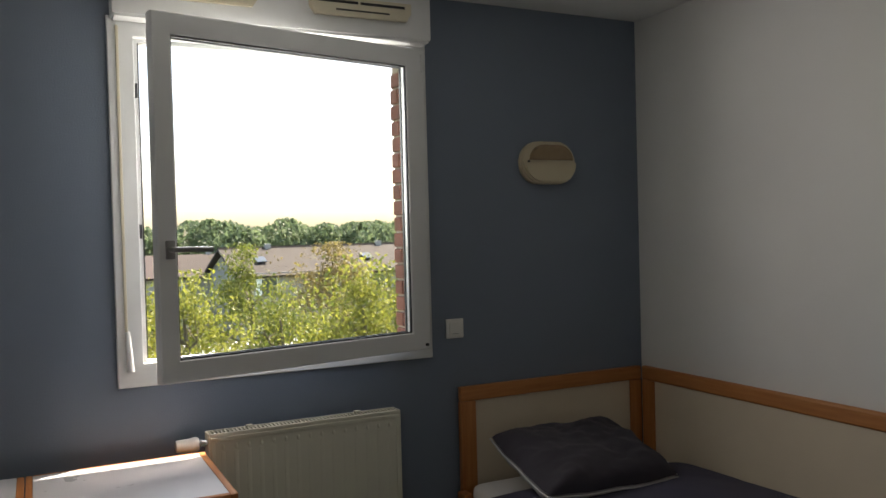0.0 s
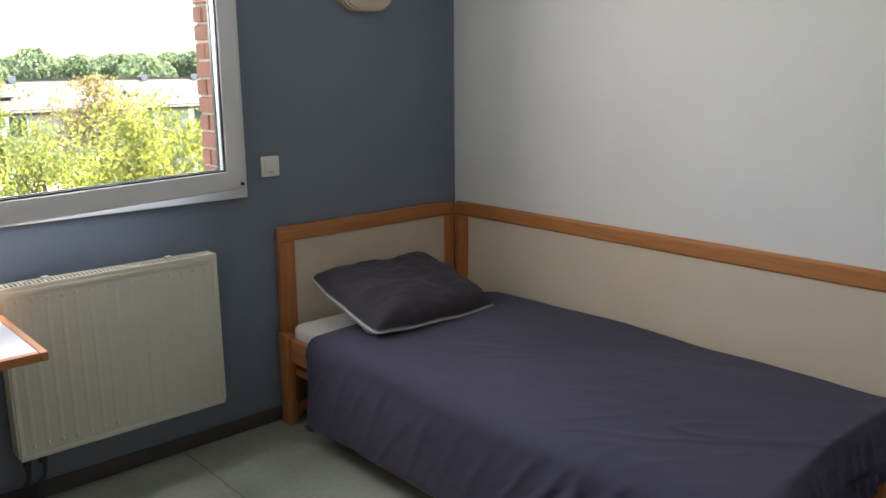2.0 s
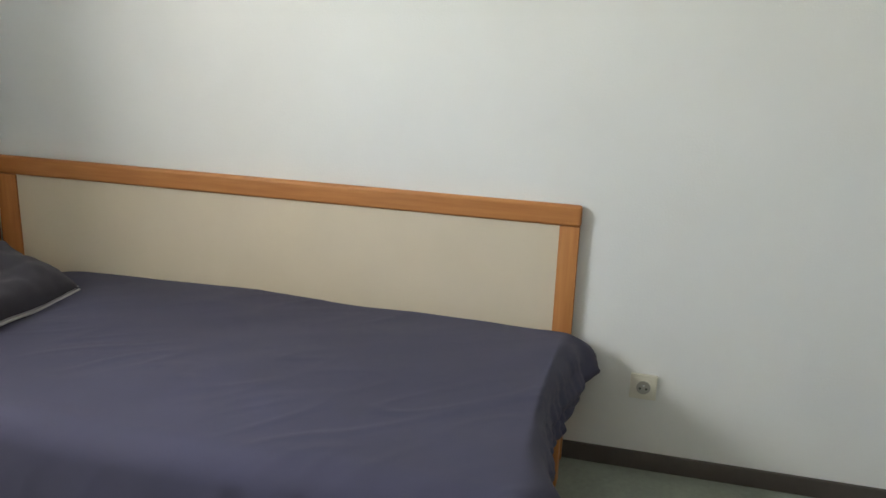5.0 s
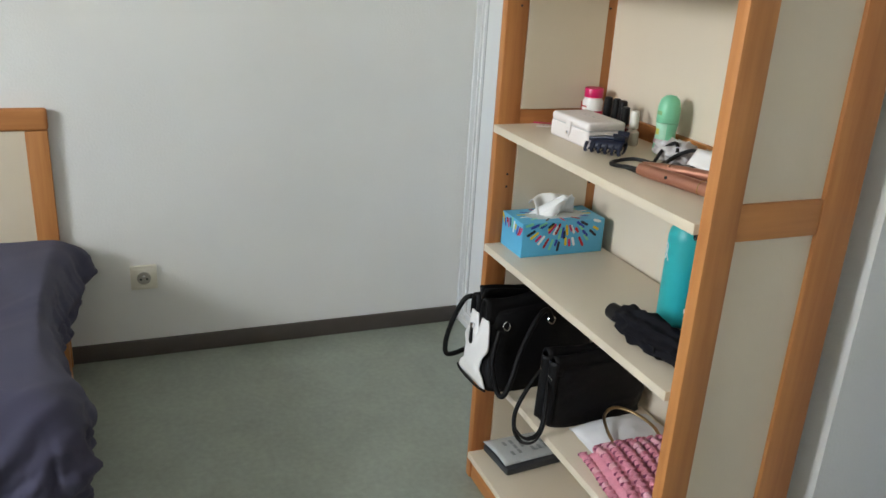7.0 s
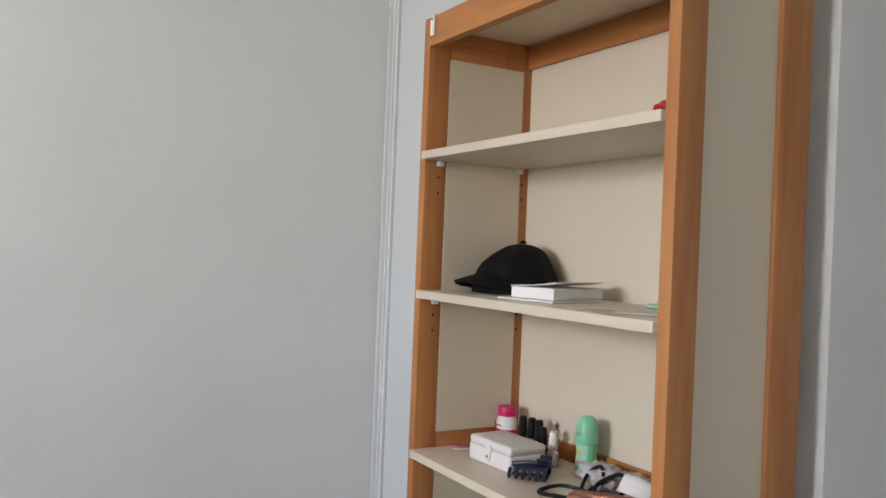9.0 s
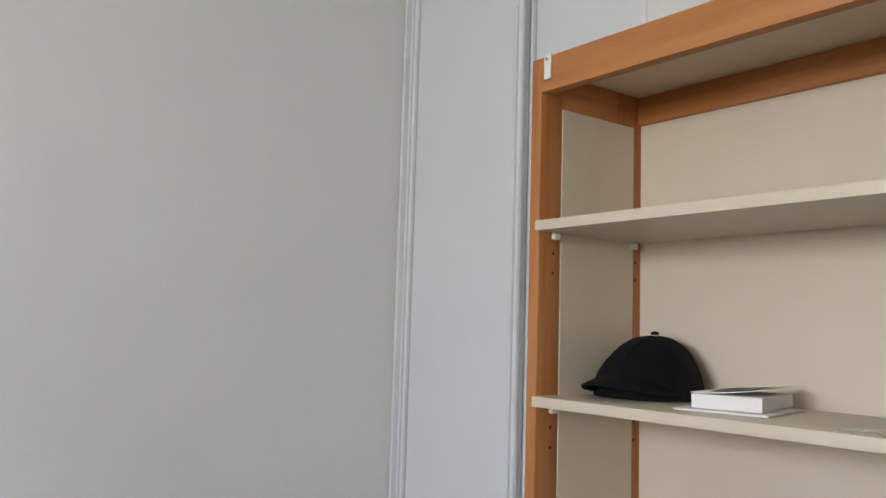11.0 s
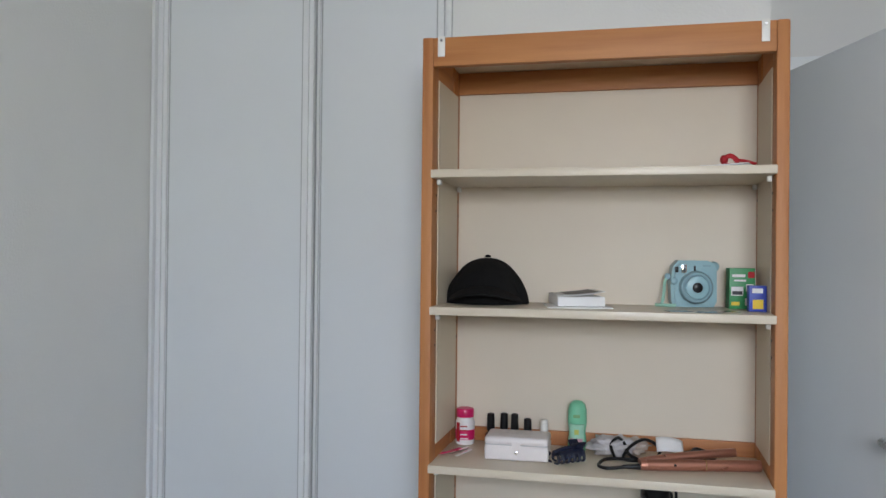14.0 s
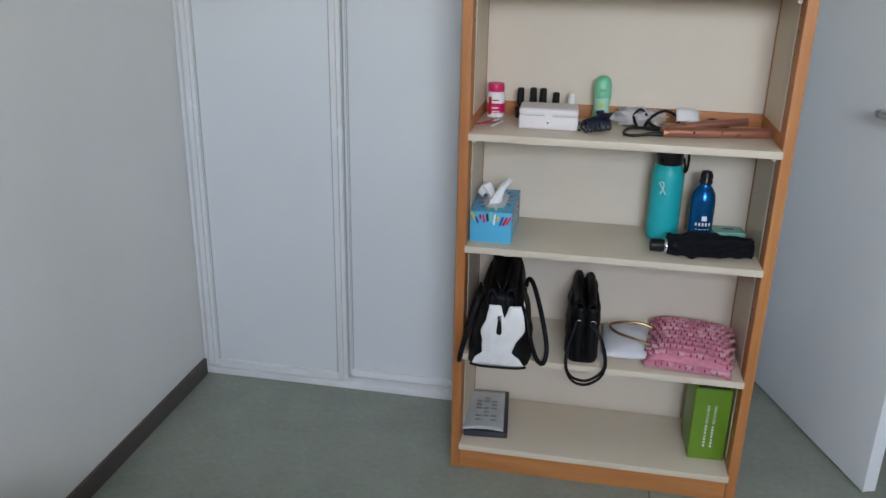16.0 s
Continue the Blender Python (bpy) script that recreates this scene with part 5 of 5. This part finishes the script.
for sgn in (-1, 1):
    pts = [(-0.058, -0.02, 0.160), (-0.066, 0.0, 0.190), (-0.082, 0.035, 0.180), (-0.106, 0.085, 0.118), (-0.122, 0.115, 0.050), (-0.116, 0.130, 0.012), (-0.098, 0.138, 0.026), (-0.078, 0.142, 0.085), (-0.062, 0.12, 0.150)]
    if sgn > 0:
        pts = [(0.056, 0.10, 0.160), (0.048, 0.132, 0.192), (0.058, 0.155, 0.182), (0.074, 0.175, 0.12), (0.092, 0.180, 0.055), (0.098, 0.165, 0.020), (0.094, 0.10, 0.04), (0.080, 0.03, 0.10), (0.060, -0.02, 0.160)]
    part("handle", tube(pts, 0.0062, 10, 8), M_BLEATHER, t)
    for y in (0.10, -0.02):
        part("ring", tube([(sgn * 0.058, y - 0.009, 0.158), (sgn * 0.057, y, 0.168), (sgn * 0.058, y + 0.009, 0.158), (sgn * 0.061, y, 0.148)], 0.0020, 6, 5, True), M_CHROME, t)
t = thing("shoulder_bag", "small black leatherette bag with looped strap", "handbag", at(-1.245, -3.228, 1), 2)
part("body", bag_body(0.044, 0.036, 0.125, 0.118, 0.142, 0.004), M_BLEATHER, t, smooth=180)
for x in (-0.036, -0.004):
    part("top_lip", grid(10, 16, lambda u, v, x=x: (x + 0.020 + 0.016 * math.cos(u * math.pi), -0.115 + 0.235 * v, 0.124 + 0.042 * math.sin(u * math.pi) ** 0.7 + 0.004 * math.sin(v * 8 + x * 50))), M_BLEATHER, t, smooth=180).modifiers.new("thickness", "SOLIDIFY").thickness = 0.004
    part("side_gusset", grid(8, 14, lambda u, v, x=x: (x + 0.034 * u, 0.122 + 0.012 * math.sin(u * math.pi) - 0.004 * v, 0.006 + 0.150 * v)), M_BLEATHER, t, smooth=180).modifiers.new("thickness", "SOLIDIFY").thickness = 0.003
for dx2 in (0.0, 0.010):
    q = 1 - dx2 * 4
    part("strap", tube([(-0.012, 0.124, 0.115), (-0.044 * q, 0.142, 0.080), (-0.060 * q, 0.156 + dx2 * 0.3, 0.025), (-0.050 * q, 0.168, -0.014 + dx2), (-0.015, 0.176 - dx2 * 0.3, -0.036 + dx2), (0.020 * q, 0.176, -0.030 + dx2), (0.040 * q, 0.168, 0.0), (0.042 * q, 0.152, 0.040), (0.032, 0.136, 0.080), (0.020, 0.122, 0.118)], 0.0050, 8, 8, False, 0.5), M_BLEATHER, t)
for x in (0.014, -0.020):
    part("ring", tube([(x - 0.008, 0.126, 0.116), (x, 0.130, 0.122), (x + 0.008, 0.126, 0.116), (x, 0.128, 0.110)], 0.0016, 6, 5, True), M_CHROME, t)
part("zip_pull", turned(lathe([(0.003, 0), (0.004, 0.012), (0.002, 0.016)], 8), pose(-0.026, 0.126, 0.02)), M_CHROME, t)

t = thing("white_pouch", "flat white cloth pouch lying on the shelf", "pouch", at(-1.374, -3.235, 1))
part("cloth", grid(24, 20, lambda u, v: (0.075 - 0.16 * u, -0.11 + 0.20 * v, 0.004 + 0.034 * (max(0, math.sin(u * math.pi)) * max(0, math.sin(v * math.pi))) ** 0.5 + 0.004 * noise.noise((u * 5, v * 5, 0)))), cloth("white_bag_cloth", (0.66, 0.66, 0.68), 500.0, 0.1, 0.05), t, smooth=180).modifiers.new("thickness", "SOLIDIFY").thickness = 0.003
t = thing("knitted_clutch", "pink and white knitted clutch with a gold hoop handle", "clutch bag", at(-1.532, -3.212, 1), -8)
M_KNIT = [mat("pink_yarn", (0.58, 0.22, 0.29), 0.9, 0, 0.25, 60.0, 0.4, 500.0), mat("pale_pink_yarn", (0.66, 0.34, 0.40), 0.9, 0, 0.2, 60.0, 0.4, 500.0), mat("plum_yarn", (0.22, 0.05, 0.11), 0.9, 0, 0.2, 60.0, 0.4, 500.0)]


def clutch(u, v):
    e = (max(0, 1 - (2 * u - 1) ** 4) * max(0, 1 - (2 * v - 1) ** 4)) ** 0.5
    return Vector((0.108 - 0.216 * u, 0.115 - 0.235 * v, 0.006 + 0.044 * e + 0.012 * v))


bm = grid(26, 26, clutch)
part("lining", bm, M_KNIT[0], t, smooth=180).modifiers.new("thickness", "SOLIDIFY").thickness = 0.008
rnd = random.Random(9)
bms = [bmesh.new() for _ in range(3)]


def stitch(bm, c, turn, size):
    """One loop of yarn: a small flattened bead."""
    b2 = bmesh.new()
    bmesh.ops.create_icosphere(b2, subdivisions=1, radius=1)
    bmesh.ops.transform(b2, matrix=pose(c.x, c.y, c.z, 0, 0, turn) @ Matrix.Diagonal((*size, 1)), verts=b2.verts)
    b2.verts.index_update()
    vs = [bm.verts.new(q.co) for q in b2.verts]
    for f2 in b2.faces:
        bm.faces.new([vs[q.index] for q in f2.verts])
    b2.free()


for j in range(11):
    for i in range(14):
        u, v = (i + 0.35 + 0.5 * (j % 2)) / 14.2, j / 10.5 + 0.006
        c = clutch(u, v) + Vector((0, 0, 0.004 + 0.002 * rnd.random()))
        k = rnd.choice((0, 0, 1))
        for sg in (-1, 1):
            stitch(bms[k], c + Vector((sg * 0.0042, 0, 0)), sg * 24 + rnd.uniform(-8, 8), (0.0058, 0.0125, 0.0068))
        if (i + j) % 2 == 0 or rnd.random() < 0.25:
            stitch(bms[2], c + Vector((0.0076, 0.004, -0.001)), rnd.uniform(-12, 12), (0.0026, 0.0085, 0.0052))
for b2, m, nm in zip(bms, M_KNIT, ("pink stitches", "pale pink stitches", "plum stitches")):
    tagged(part("stitches", b2, m, t, nm, 180), kind="stuff")
part("hoop", tube([(0.10, -0.055, 0.035), (0.14, -0.055, 0.044), (0.19, -0.035, 0.048), (0.215, 0.0, 0.050), (0.19, 0.035, 0.048), (0.14, 0.050, 0.044), (0.10, 0.05, 0.035)], 0.0035, 8, 8), mat("dull_brass", (0.36, 0.24, 0.12), 0.35, 1.0, 0.1, 30.0), t, "dull brass hoop")

# bottom shelf
M_PACKPRINT = mat("grey_print", (0.20, 0.22, 0.23), 0.4, 0, 0.2, 90.0)
t = thing("flat_wallet", "dark grey folder with a printed clear packet on it", "folder", at(-0.990, -3.245, 0), 5)
part("folder", box(-0.064, 0.060, -0.115, 0.115, 0, 0.020, 0.005), M_PETROL, t)
part("packet", turned(grid(12, 14, lambda u, v: (0.062 - 0.118 * u, -0.112 + 0.218 * v, 0.0215 + 0.010 * math.sin(v * 2.6) * math.sin(u * 3.1))), pose(0.004, 0.008, 0.002)), mat("clear_printed_packet", (0.46, 0.49, 0.50), 0.18, 0, 0.12, 25.0, coat=0.5), t, "shiny clear packet", 180).modifiers.new("thickness", "SOLIDIFY").thickness = 0.002
for i in range(7):
    y = 0.075 - 0.02 * i
    for x in (0.022, 0.0, -0.022):
        if (i * 3 + int(x * 100)) % 4:
            z = 0.0245 + 0.010 * math.sin((y + 0.112) / 0.218 * 2.6) * 0.9
            part("print_bar", turned(box(-0.008, 0.008, -0.004, 0.004, 0, 0.0012), pose(x, y, z + 0.001)), M_PACKPRINT, t)
t = thing("paper_gift_bag", "lime green glossy paper bag with white print", "paper bag", at(-1.600, -3.225, 0), 2)
part("bag", turned(box(-0.047, 0.047, -0.070, 0.068, 0, 0.215, 0.002), pose(0, 0, 0)), M_LIME, t)
# The bag is solid; this dark sheet paints the shaded inside.
part("opening", box(-0.040, 0.040, -0.060, 0.062, 0.2145, 0.2165), M_DARK, t)
part("fold", box(-0.0475, 0.0475, -0.0705, 0.0685, 0.200, 0.2035), M_LIME, t)
def lettering(text, size, m, parent, matrix):
    """Raised letters in the built-in typeface as one mesh."""
    curve = bpy.data.curves.new("lettering", "FONT")
    curve.body, curve.size, curve.extrude = text, size, 0.0003
    ob = bpy.data.objects.new("lettering", curve)
    scene.collection.objects.link(ob)
    mesh = bpy.data.meshes.new_from_object(ob.evaluated_get(bpy.context.evaluated_depsgraph_get()))
    bpy.data.objects.remove(ob)
    bm = bmesh.new()
    bm.from_mesh(mesh)
    bpy.data.meshes.remove(mesh)
    bmesh.ops.transform(bm, matrix=matrix, verts=bm.verts)
    return part("lettering", bm, m, parent)


for x in (-0.012, 0.006):
    lettering("RECYCLABLE", 0.0095, M_PAPER, t, pose(x, 0.0690, 0.112, 90, 0, 180) @ pose(0, 0, 0, 0, 0, 90))
    for i in range(7):
        z = 0.040 + 0.010 * i
        part("print_bar", box(x + 0.001, x + 0.0065, 0.0682, 0.0692, z, z + (0.006 if (i * 5 + int(x * 900)) % 4 else 0.004)), M_PAPER, t)
part("handle", tube([(-0.03, 0.04, 0.214), (-0.02, 0.05, 0.228), (0.01, 0.05, 0.230), (0.03, 0.045, 0.214)], 0.0028, 6, 6), M_BPLAST, t)

# ---- outside ----
GZ = -7.0
M_GRASS = mat("dry_grass", (0.09, 0.11, 0.035), 0.9, 0, 0.35, 0.6, 0.4, 8.0)
M_BARK = mat("grey_bark", (0.13, 0.105, 0.08), 0.9, 0, 0.3, 8.0, 0.5, 30.0)
M_ROOF = mat("brown_roof_tiles", (0.026, 0.018, 0.014), 0.85, 0, 0.2, 3.0, 0.4, 20.0)
M_ROOF2 = mat("reddish_roof_tiles", (0.032, 0.020, 0.015), 0.85, 0, 0.2, 3.0, 0.4, 20.0)
M_RENDERED = mat("pale_house_render", (0.26, 0.255, 0.24), 0.85, 0, 0.08, 2.0, 0.2, 20.0)
M_PALEROOF = mat("white_sheet_roof", (0.66, 0.68, 0.70), 0.5, 0, 0.06, 4.0)
M_ASPH = mat("asphalt", (0.055, 0.055, 0.057), 0.9, 0, 0.2, 5.0, 0.3, 60.0)
M_HPANE = mat("dark_house_pane", (0.03, 0.045, 0.06), 0.1, 0, 0.1, 5.0)
LEAF = [leafmat("yellow_green_leaves", (0.110, 0.142, 0.024), (0.320, 0.315, 0.055)), leafmat("green_leaves", (0.075, 0.108, 0.020), (0.215, 0.225, 0.040)), leafmat("brownish_leaves", (0.13, 0.10, 0.04), (0.25, 0.20, 0.06))]

bm = bmesh.new()
bmesh.ops.create_grid(bm, x_segments=1, y_segments=1, size=1500)
gr = solid("ground", bm, M_GRASS, "dry grass and open ground below the building", "ground", kind=S)
gr.location.z = GZ
solid("road", box(-40, 70, 32, 39, GZ, GZ + 0.03), M_ASPH, "asphalt street between the building and the houses", "road", kind=S)


def leaves(pts, size, rng, sq=1.0):
    """One small folded leaf shape at each point."""
    n = len(pts)
    verts, faces = [], []
    for p in pts:
        e = Euler((rng.uniform(0, 6.28), rng.uniform(0, 6.28), rng.uniform(0, 6.28))).to_matrix()
        s = size * rng.uniform(0.6, 1.25)
        k = len(verts)
        for q in ((-0.5, 0, 0), (0, 0.32, 0.10), (0.5, 0, 0), (0, -0.32, 0.10)):
            verts.append(p + e @ Vector(q) * s)
        faces += [(k, k + 1, k + 2), (k, k + 2, k + 3)]
    me = bpy.data.meshes.new("leaves")
    me.from_pydata(verts, [], faces)
    return me


def tree(name, label, x, y, top, width, leafkind, seed, count=5200, size=0.15, bare=0.0):
    """A tapered trunk, forking limbs and a ragged crown of single leaves."""
    rng = random.Random(seed)
    h = top - GZ
    t = thing(name, label, "tree", (x, y, GZ), group="trees below the window")
    part("trunk", tube([(0, 0, 0), (0.1, 0.05, h * 0.25), (-0.05, 0.1, h * 0.5), (0.08, 0, h * 0.75), (0.0, 0.0, h * 0.93)], 0.16, 8, 5, radii=(0.15, 0.02)), M_BARK, t)
    tips = []
    limbs = bmesh.new()
    for i in range(26):
        f = 0.30 + 0.66 * i / 25
        a = i * 2.4 + rng.uniform(-0.4, 0.4)
        reach = width * (0.62 - 0.42 * abs(f - 0.58) / 0.42) * rng.uniform(0.75, 1.2)
        z0 = h * f * 0.86
        p1 = Vector((math.cos(a) * reach * 0.5, math.sin(a) * reach * 0.5, z0 + reach * 0.35))
        p2 = Vector((math.cos(a + 0.2) * reach, math.sin(a + 0.2) * reach, min(h - 0.1, z0 + reach * rng.uniform(0.5, 0.95))))
        tube([(0, 0, z0), p1, p2], 0.03, 5, 4, bm=limbs, radii=(0.045, 0.008))
        for k in range(5):
            q = p1.lerp(p2, rng.uniform(0.2, 1.05)) + Vector((rng.gauss(0, 0.28), rng.gauss(0, 0.28), rng.gauss(0.1, 0.3))) * width * 0.35
            tips.append(q)
            tube([p1.lerp(p2, 0.5), q], 0.012, 4, 2, bm=limbs, radii=(0.014, 0.004))
    tips += [Vector((rng.gauss(0, 0.12), rng.gauss(0, 0.12), h * rng.uniform(0.86, 1.0))) for _ in range(12)]
    part("limbs", limbs, M_BARK, t)
    pts = []
    for i in range(count):
        c = tips[int(rng.random() ** 1.2 * len(tips)) % len(tips)]
        p = c + Vector((rng.gauss(0, 1), rng.gauss(0, 1), rng.gauss(0, 0.8))) * width * 0.10
        if noise.noise(p * 1.4 + Vector((seed, 0, 0))) > -0.12 + bare and p.z < h + 0.1:
            pts.append(p)
    me = leaves(pts, size, rng)
    me.materials.append(LEAF[leafkind])
    ob = new("crown", me)
    ob.parent = t
    tagged(ob, "ragged crown of small leaves", kind="stuff")


def spot(bearing, dist):
    return -2.45 + dist * math.sin(radians(bearing)), -3.06 + dist * math.cos(radians(bearing))


for i, (b, d, top, w, k, n, s) in enumerate((
        (20.3, 15, 1.05, 2.5, 0, 7000, 0.15), (12.8, 24, 1.25, 2.4, 1, 6000, 0.17), (8.3, 17, 0.80, 3.0, 0, 6500, 0.16), (4.2, 13, 0.75, 1.8, 0, 4500, 0.13),
        (18.6, 29, 1.20, 3.2, 2, 6000, 0.19), (14.8, 19, 0.1, 2.6, 1, 5200, 0.16), (22.6, 17, 0.85, 2.2, 1, 5200, 0.15), (10.8, 14, -0.40, 2.4, 0, 5200, 0.13),
        (17.0, 14, 0.15, 2.2, 0, 5500, 0.14), (6.0, 22, 0.35, 2.8, 1, 5200, 0.17), (24.8, 15, 0.5, 2.6, 0, 5200, 0.15), (27.5, 20, 0.7, 3.0, 1, 5200, 0.17), (1.0, 16, 0.6, 2.6, 0, 5200, 0.15), (-4.0, 20, 0.8, 3.0, 1, 4500, 0.17))):
    tree("tree", ("yellowing birch-like tree", "green leafy tree", "brownish leafy tree")[k] + " standing below the window", *spot(b, d), top, w, k, 11 + i, int(n * 2.6), s * 0.60, -0.02)


def house(label, x, y, turn, length, depth, eave, ridge, roofmat, windows, gable=True):
    t = thing("house", label, "house", (x, y, GZ), turn)
    part("wall", box(-length / 2, length / 2, -depth / 2, depth / 2, 0, eave), M_RENDERED, t)
    o = 0.35
    bm = bmesh.new()
    for sgn in (-1, 1):
        vs = [bm.verts.new(q) for q in ((-length / 2 - o, sgn * (depth / 2 + o), eave - 0.2), (length / 2 + o, sgn * (depth / 2 + o), eave - 0.2), (length / 2 + o, 0, ridge), (-length / 2 - o, 0, ridge))]
        bm.faces.new(vs)
    roof = part("roof", bm, roofmat, t, smooth=0)
    roof.modifiers.new("thickness", "SOLIDIFY").thickness = 0.18
    for x0 in (-length / 2 + 0.1, length / 2 - 0.1):
        part("gable", turned(prism([(-depth / 2, eave), (depth / 2, eave), (0, ridge - 0.15)], 0.2), pose(x0, 0, 0, 0, 0, 90)), M_RENDERED, t, smooth=0)
    for cx in (-length * 0.3, length * 0.25):
        part("chimney", box(cx - 0.22, cx + 0.22, -0.2, 0.2, ridge - 0.6, ridge + 0.35, 0.03), M_RENDERED, roof)
    n = max(1, int(length / 4))
    for i in range(windows and n):
        wx = -length / 2 + (i + 0.5) * length / n
        for z in (0.9, eave - 1.7):
            w = part("window", box(wx - 0.55, wx + 0.55, -depth / 2 - 0.03, -depth / 2 + 0.05, z, z + 1.25), M_HPANE, t)
            part("frame", bx(box(wx - 0.62, wx - 0.55, -depth / 2 - 0.06, -depth / 2 + 0.05, z - 0.07, z + 1.32), wx + 0.55, wx + 0.62, -depth / 2 - 0.06, -depth / 2 + 0.05, z - 0.07, z + 1.32), M_PVC, w)
            part("shutter", box(wx - 1.0, wx - 0.64, -depth / 2 - 0.05, -depth / 2 - 0.005, z - 0.05, z + 1.3), M_DOOR, w)
        if i % 2 == 0:
            part("skylight", turned(box(-0.4, 0.4, -0.5, 0.5, 0, 0.08), pose(wx, -depth * 0.27, eave + (ridge - eave) * 0.46 + 0.1, math.degrees(math.atan2(ridge - eave, depth / 2)))), M_HPANE, roof)
    return t


hx, hy = spot(4.5, 72)
house("long terraced house with pale walls and reddish-brown tiled roof", hx, hy, -4, 30, 9, 5.6, 7.1, M_ROOF2, True)
hx, hy = spot(18.6, 66)
house("pale rendered house with brown tiled roof and gable", hx, hy, 2, 17, 9, 6.0, 7.7, M_ROOF, True)
hx, hy = spot(29, 70)
house("pale rendered house with brown tiled roof beyond the trees", hx, hy, -20, 16, 9, 6.0, 7.7, M_ROOF, True)
hx, hy = spot(11.8, 40)
sh2 = thing("shed", "low shed with a white sheet roof among the trees", "shed", (hx, hy, GZ), -8)
part("wall", box(-4, 4, -2.5, 2.5, 0, 3.0), M_RENDERED, sh2)
part("roof", box(-4.3, 4.3, -2.8, 2.8, 3.0, 3.25, 0.05), M_PALEROOF, sh2)

# far woods: clumps of leaves over a dark core of boxes
rng = random.Random(4)
pts = []
for i in range(70):
    b = -22 + 72 * i / 69 + rng.uniform(-0.6, 0.6)
    d = rng.uniform(150, 185)
    x, y = spot(b, d)
    top = 4.0 + 2.2 * noise.noise((b * 0.35, 0, 0)) + rng.uniform(-1.2, 1.0)
    r = rng.uniform(3.5, 6.0)
    for k in range(900):
        a, e = rng.uniform(0, 6.28), rng.uniform(-0.9, 1.5)
        rr = r * (0.75 + 0.3 * rng.random())
        pts.append(Vector((x + rr * math.cos(a) * math.cos(e), y + rr * math.sin(a) * math.cos(e), top - r * 0.85 + rr * 0.85 * math.sin(e))))
    for k in range(60):
        pts.append(Vector((x + rng.uniform(-5, 5), y + rng.uniform(-4, 4), rng.uniform(GZ, top - 4))))
me = leaves(pts, 1.05, rng)
# Paler leaf colour with the distance haze mixed in.
me.materials.append(leafmat("hazy_far_wood_leaves", (0.075, 0.115, 0.055), (0.165, 0.210, 0.110)))
tagged(new("far_woods", me), "green edge of a wood on the horizon", "woods", kind="stuff")
# Added boxes close the gaps; the wood's inner shade is their dark colour.
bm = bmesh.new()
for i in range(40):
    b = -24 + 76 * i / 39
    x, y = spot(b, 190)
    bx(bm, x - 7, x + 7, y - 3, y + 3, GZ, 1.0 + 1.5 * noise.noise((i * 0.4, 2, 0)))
tagged(link("far_wood_core", bm, leafmat("far_wood_shade", (0.055, 0.085, 0.04), (0.075, 0.11, 0.05)), 0), "plain boxes behind the far wood, inner shade in their colour", "woods", kind="stuff")

# ---- brick facing of the window reveals ----
rng = random.Random(2)
mesh_long, mesh_short = None, None
solid("reveal_mortar", box(WX1 - 0.016, WX1, 0.062, 0.30, WZ0 + 0.02, WZ1 - 0.08), M_MORTAR, "pale mortar behind the reveal bricks", "mortar", kind=S)


def brick_mesh(name, length):
    bm = box(-0.024, 0.0, 0, length, 0, 0.060, 0.003, 1)
    me = bpy.data.meshes.new(name)
    bm.to_mesh(me)
    bm.free()
    me.materials.append(M_BRICK)
    return me


mesh_long, mesh_short = brick_mesh("brick_long", 0.150), brick_mesh("brick_short", 0.072)
for i in range(17):
    z = WZ0 + 0.024 + i * 0.0705
    y = 0.064
    for me, ln in ((mesh_long, 0.150), (mesh_short, 0.072)) if i % 2 else ((mesh_short, 0.072), (mesh_long, 0.150)):
        b = new("brick", me)
        b.parent = wall_north
        b.location = (WX1 - 0.004 + rng.uniform(-0.002, 0.002), y, z)
        y += ln + 0.012
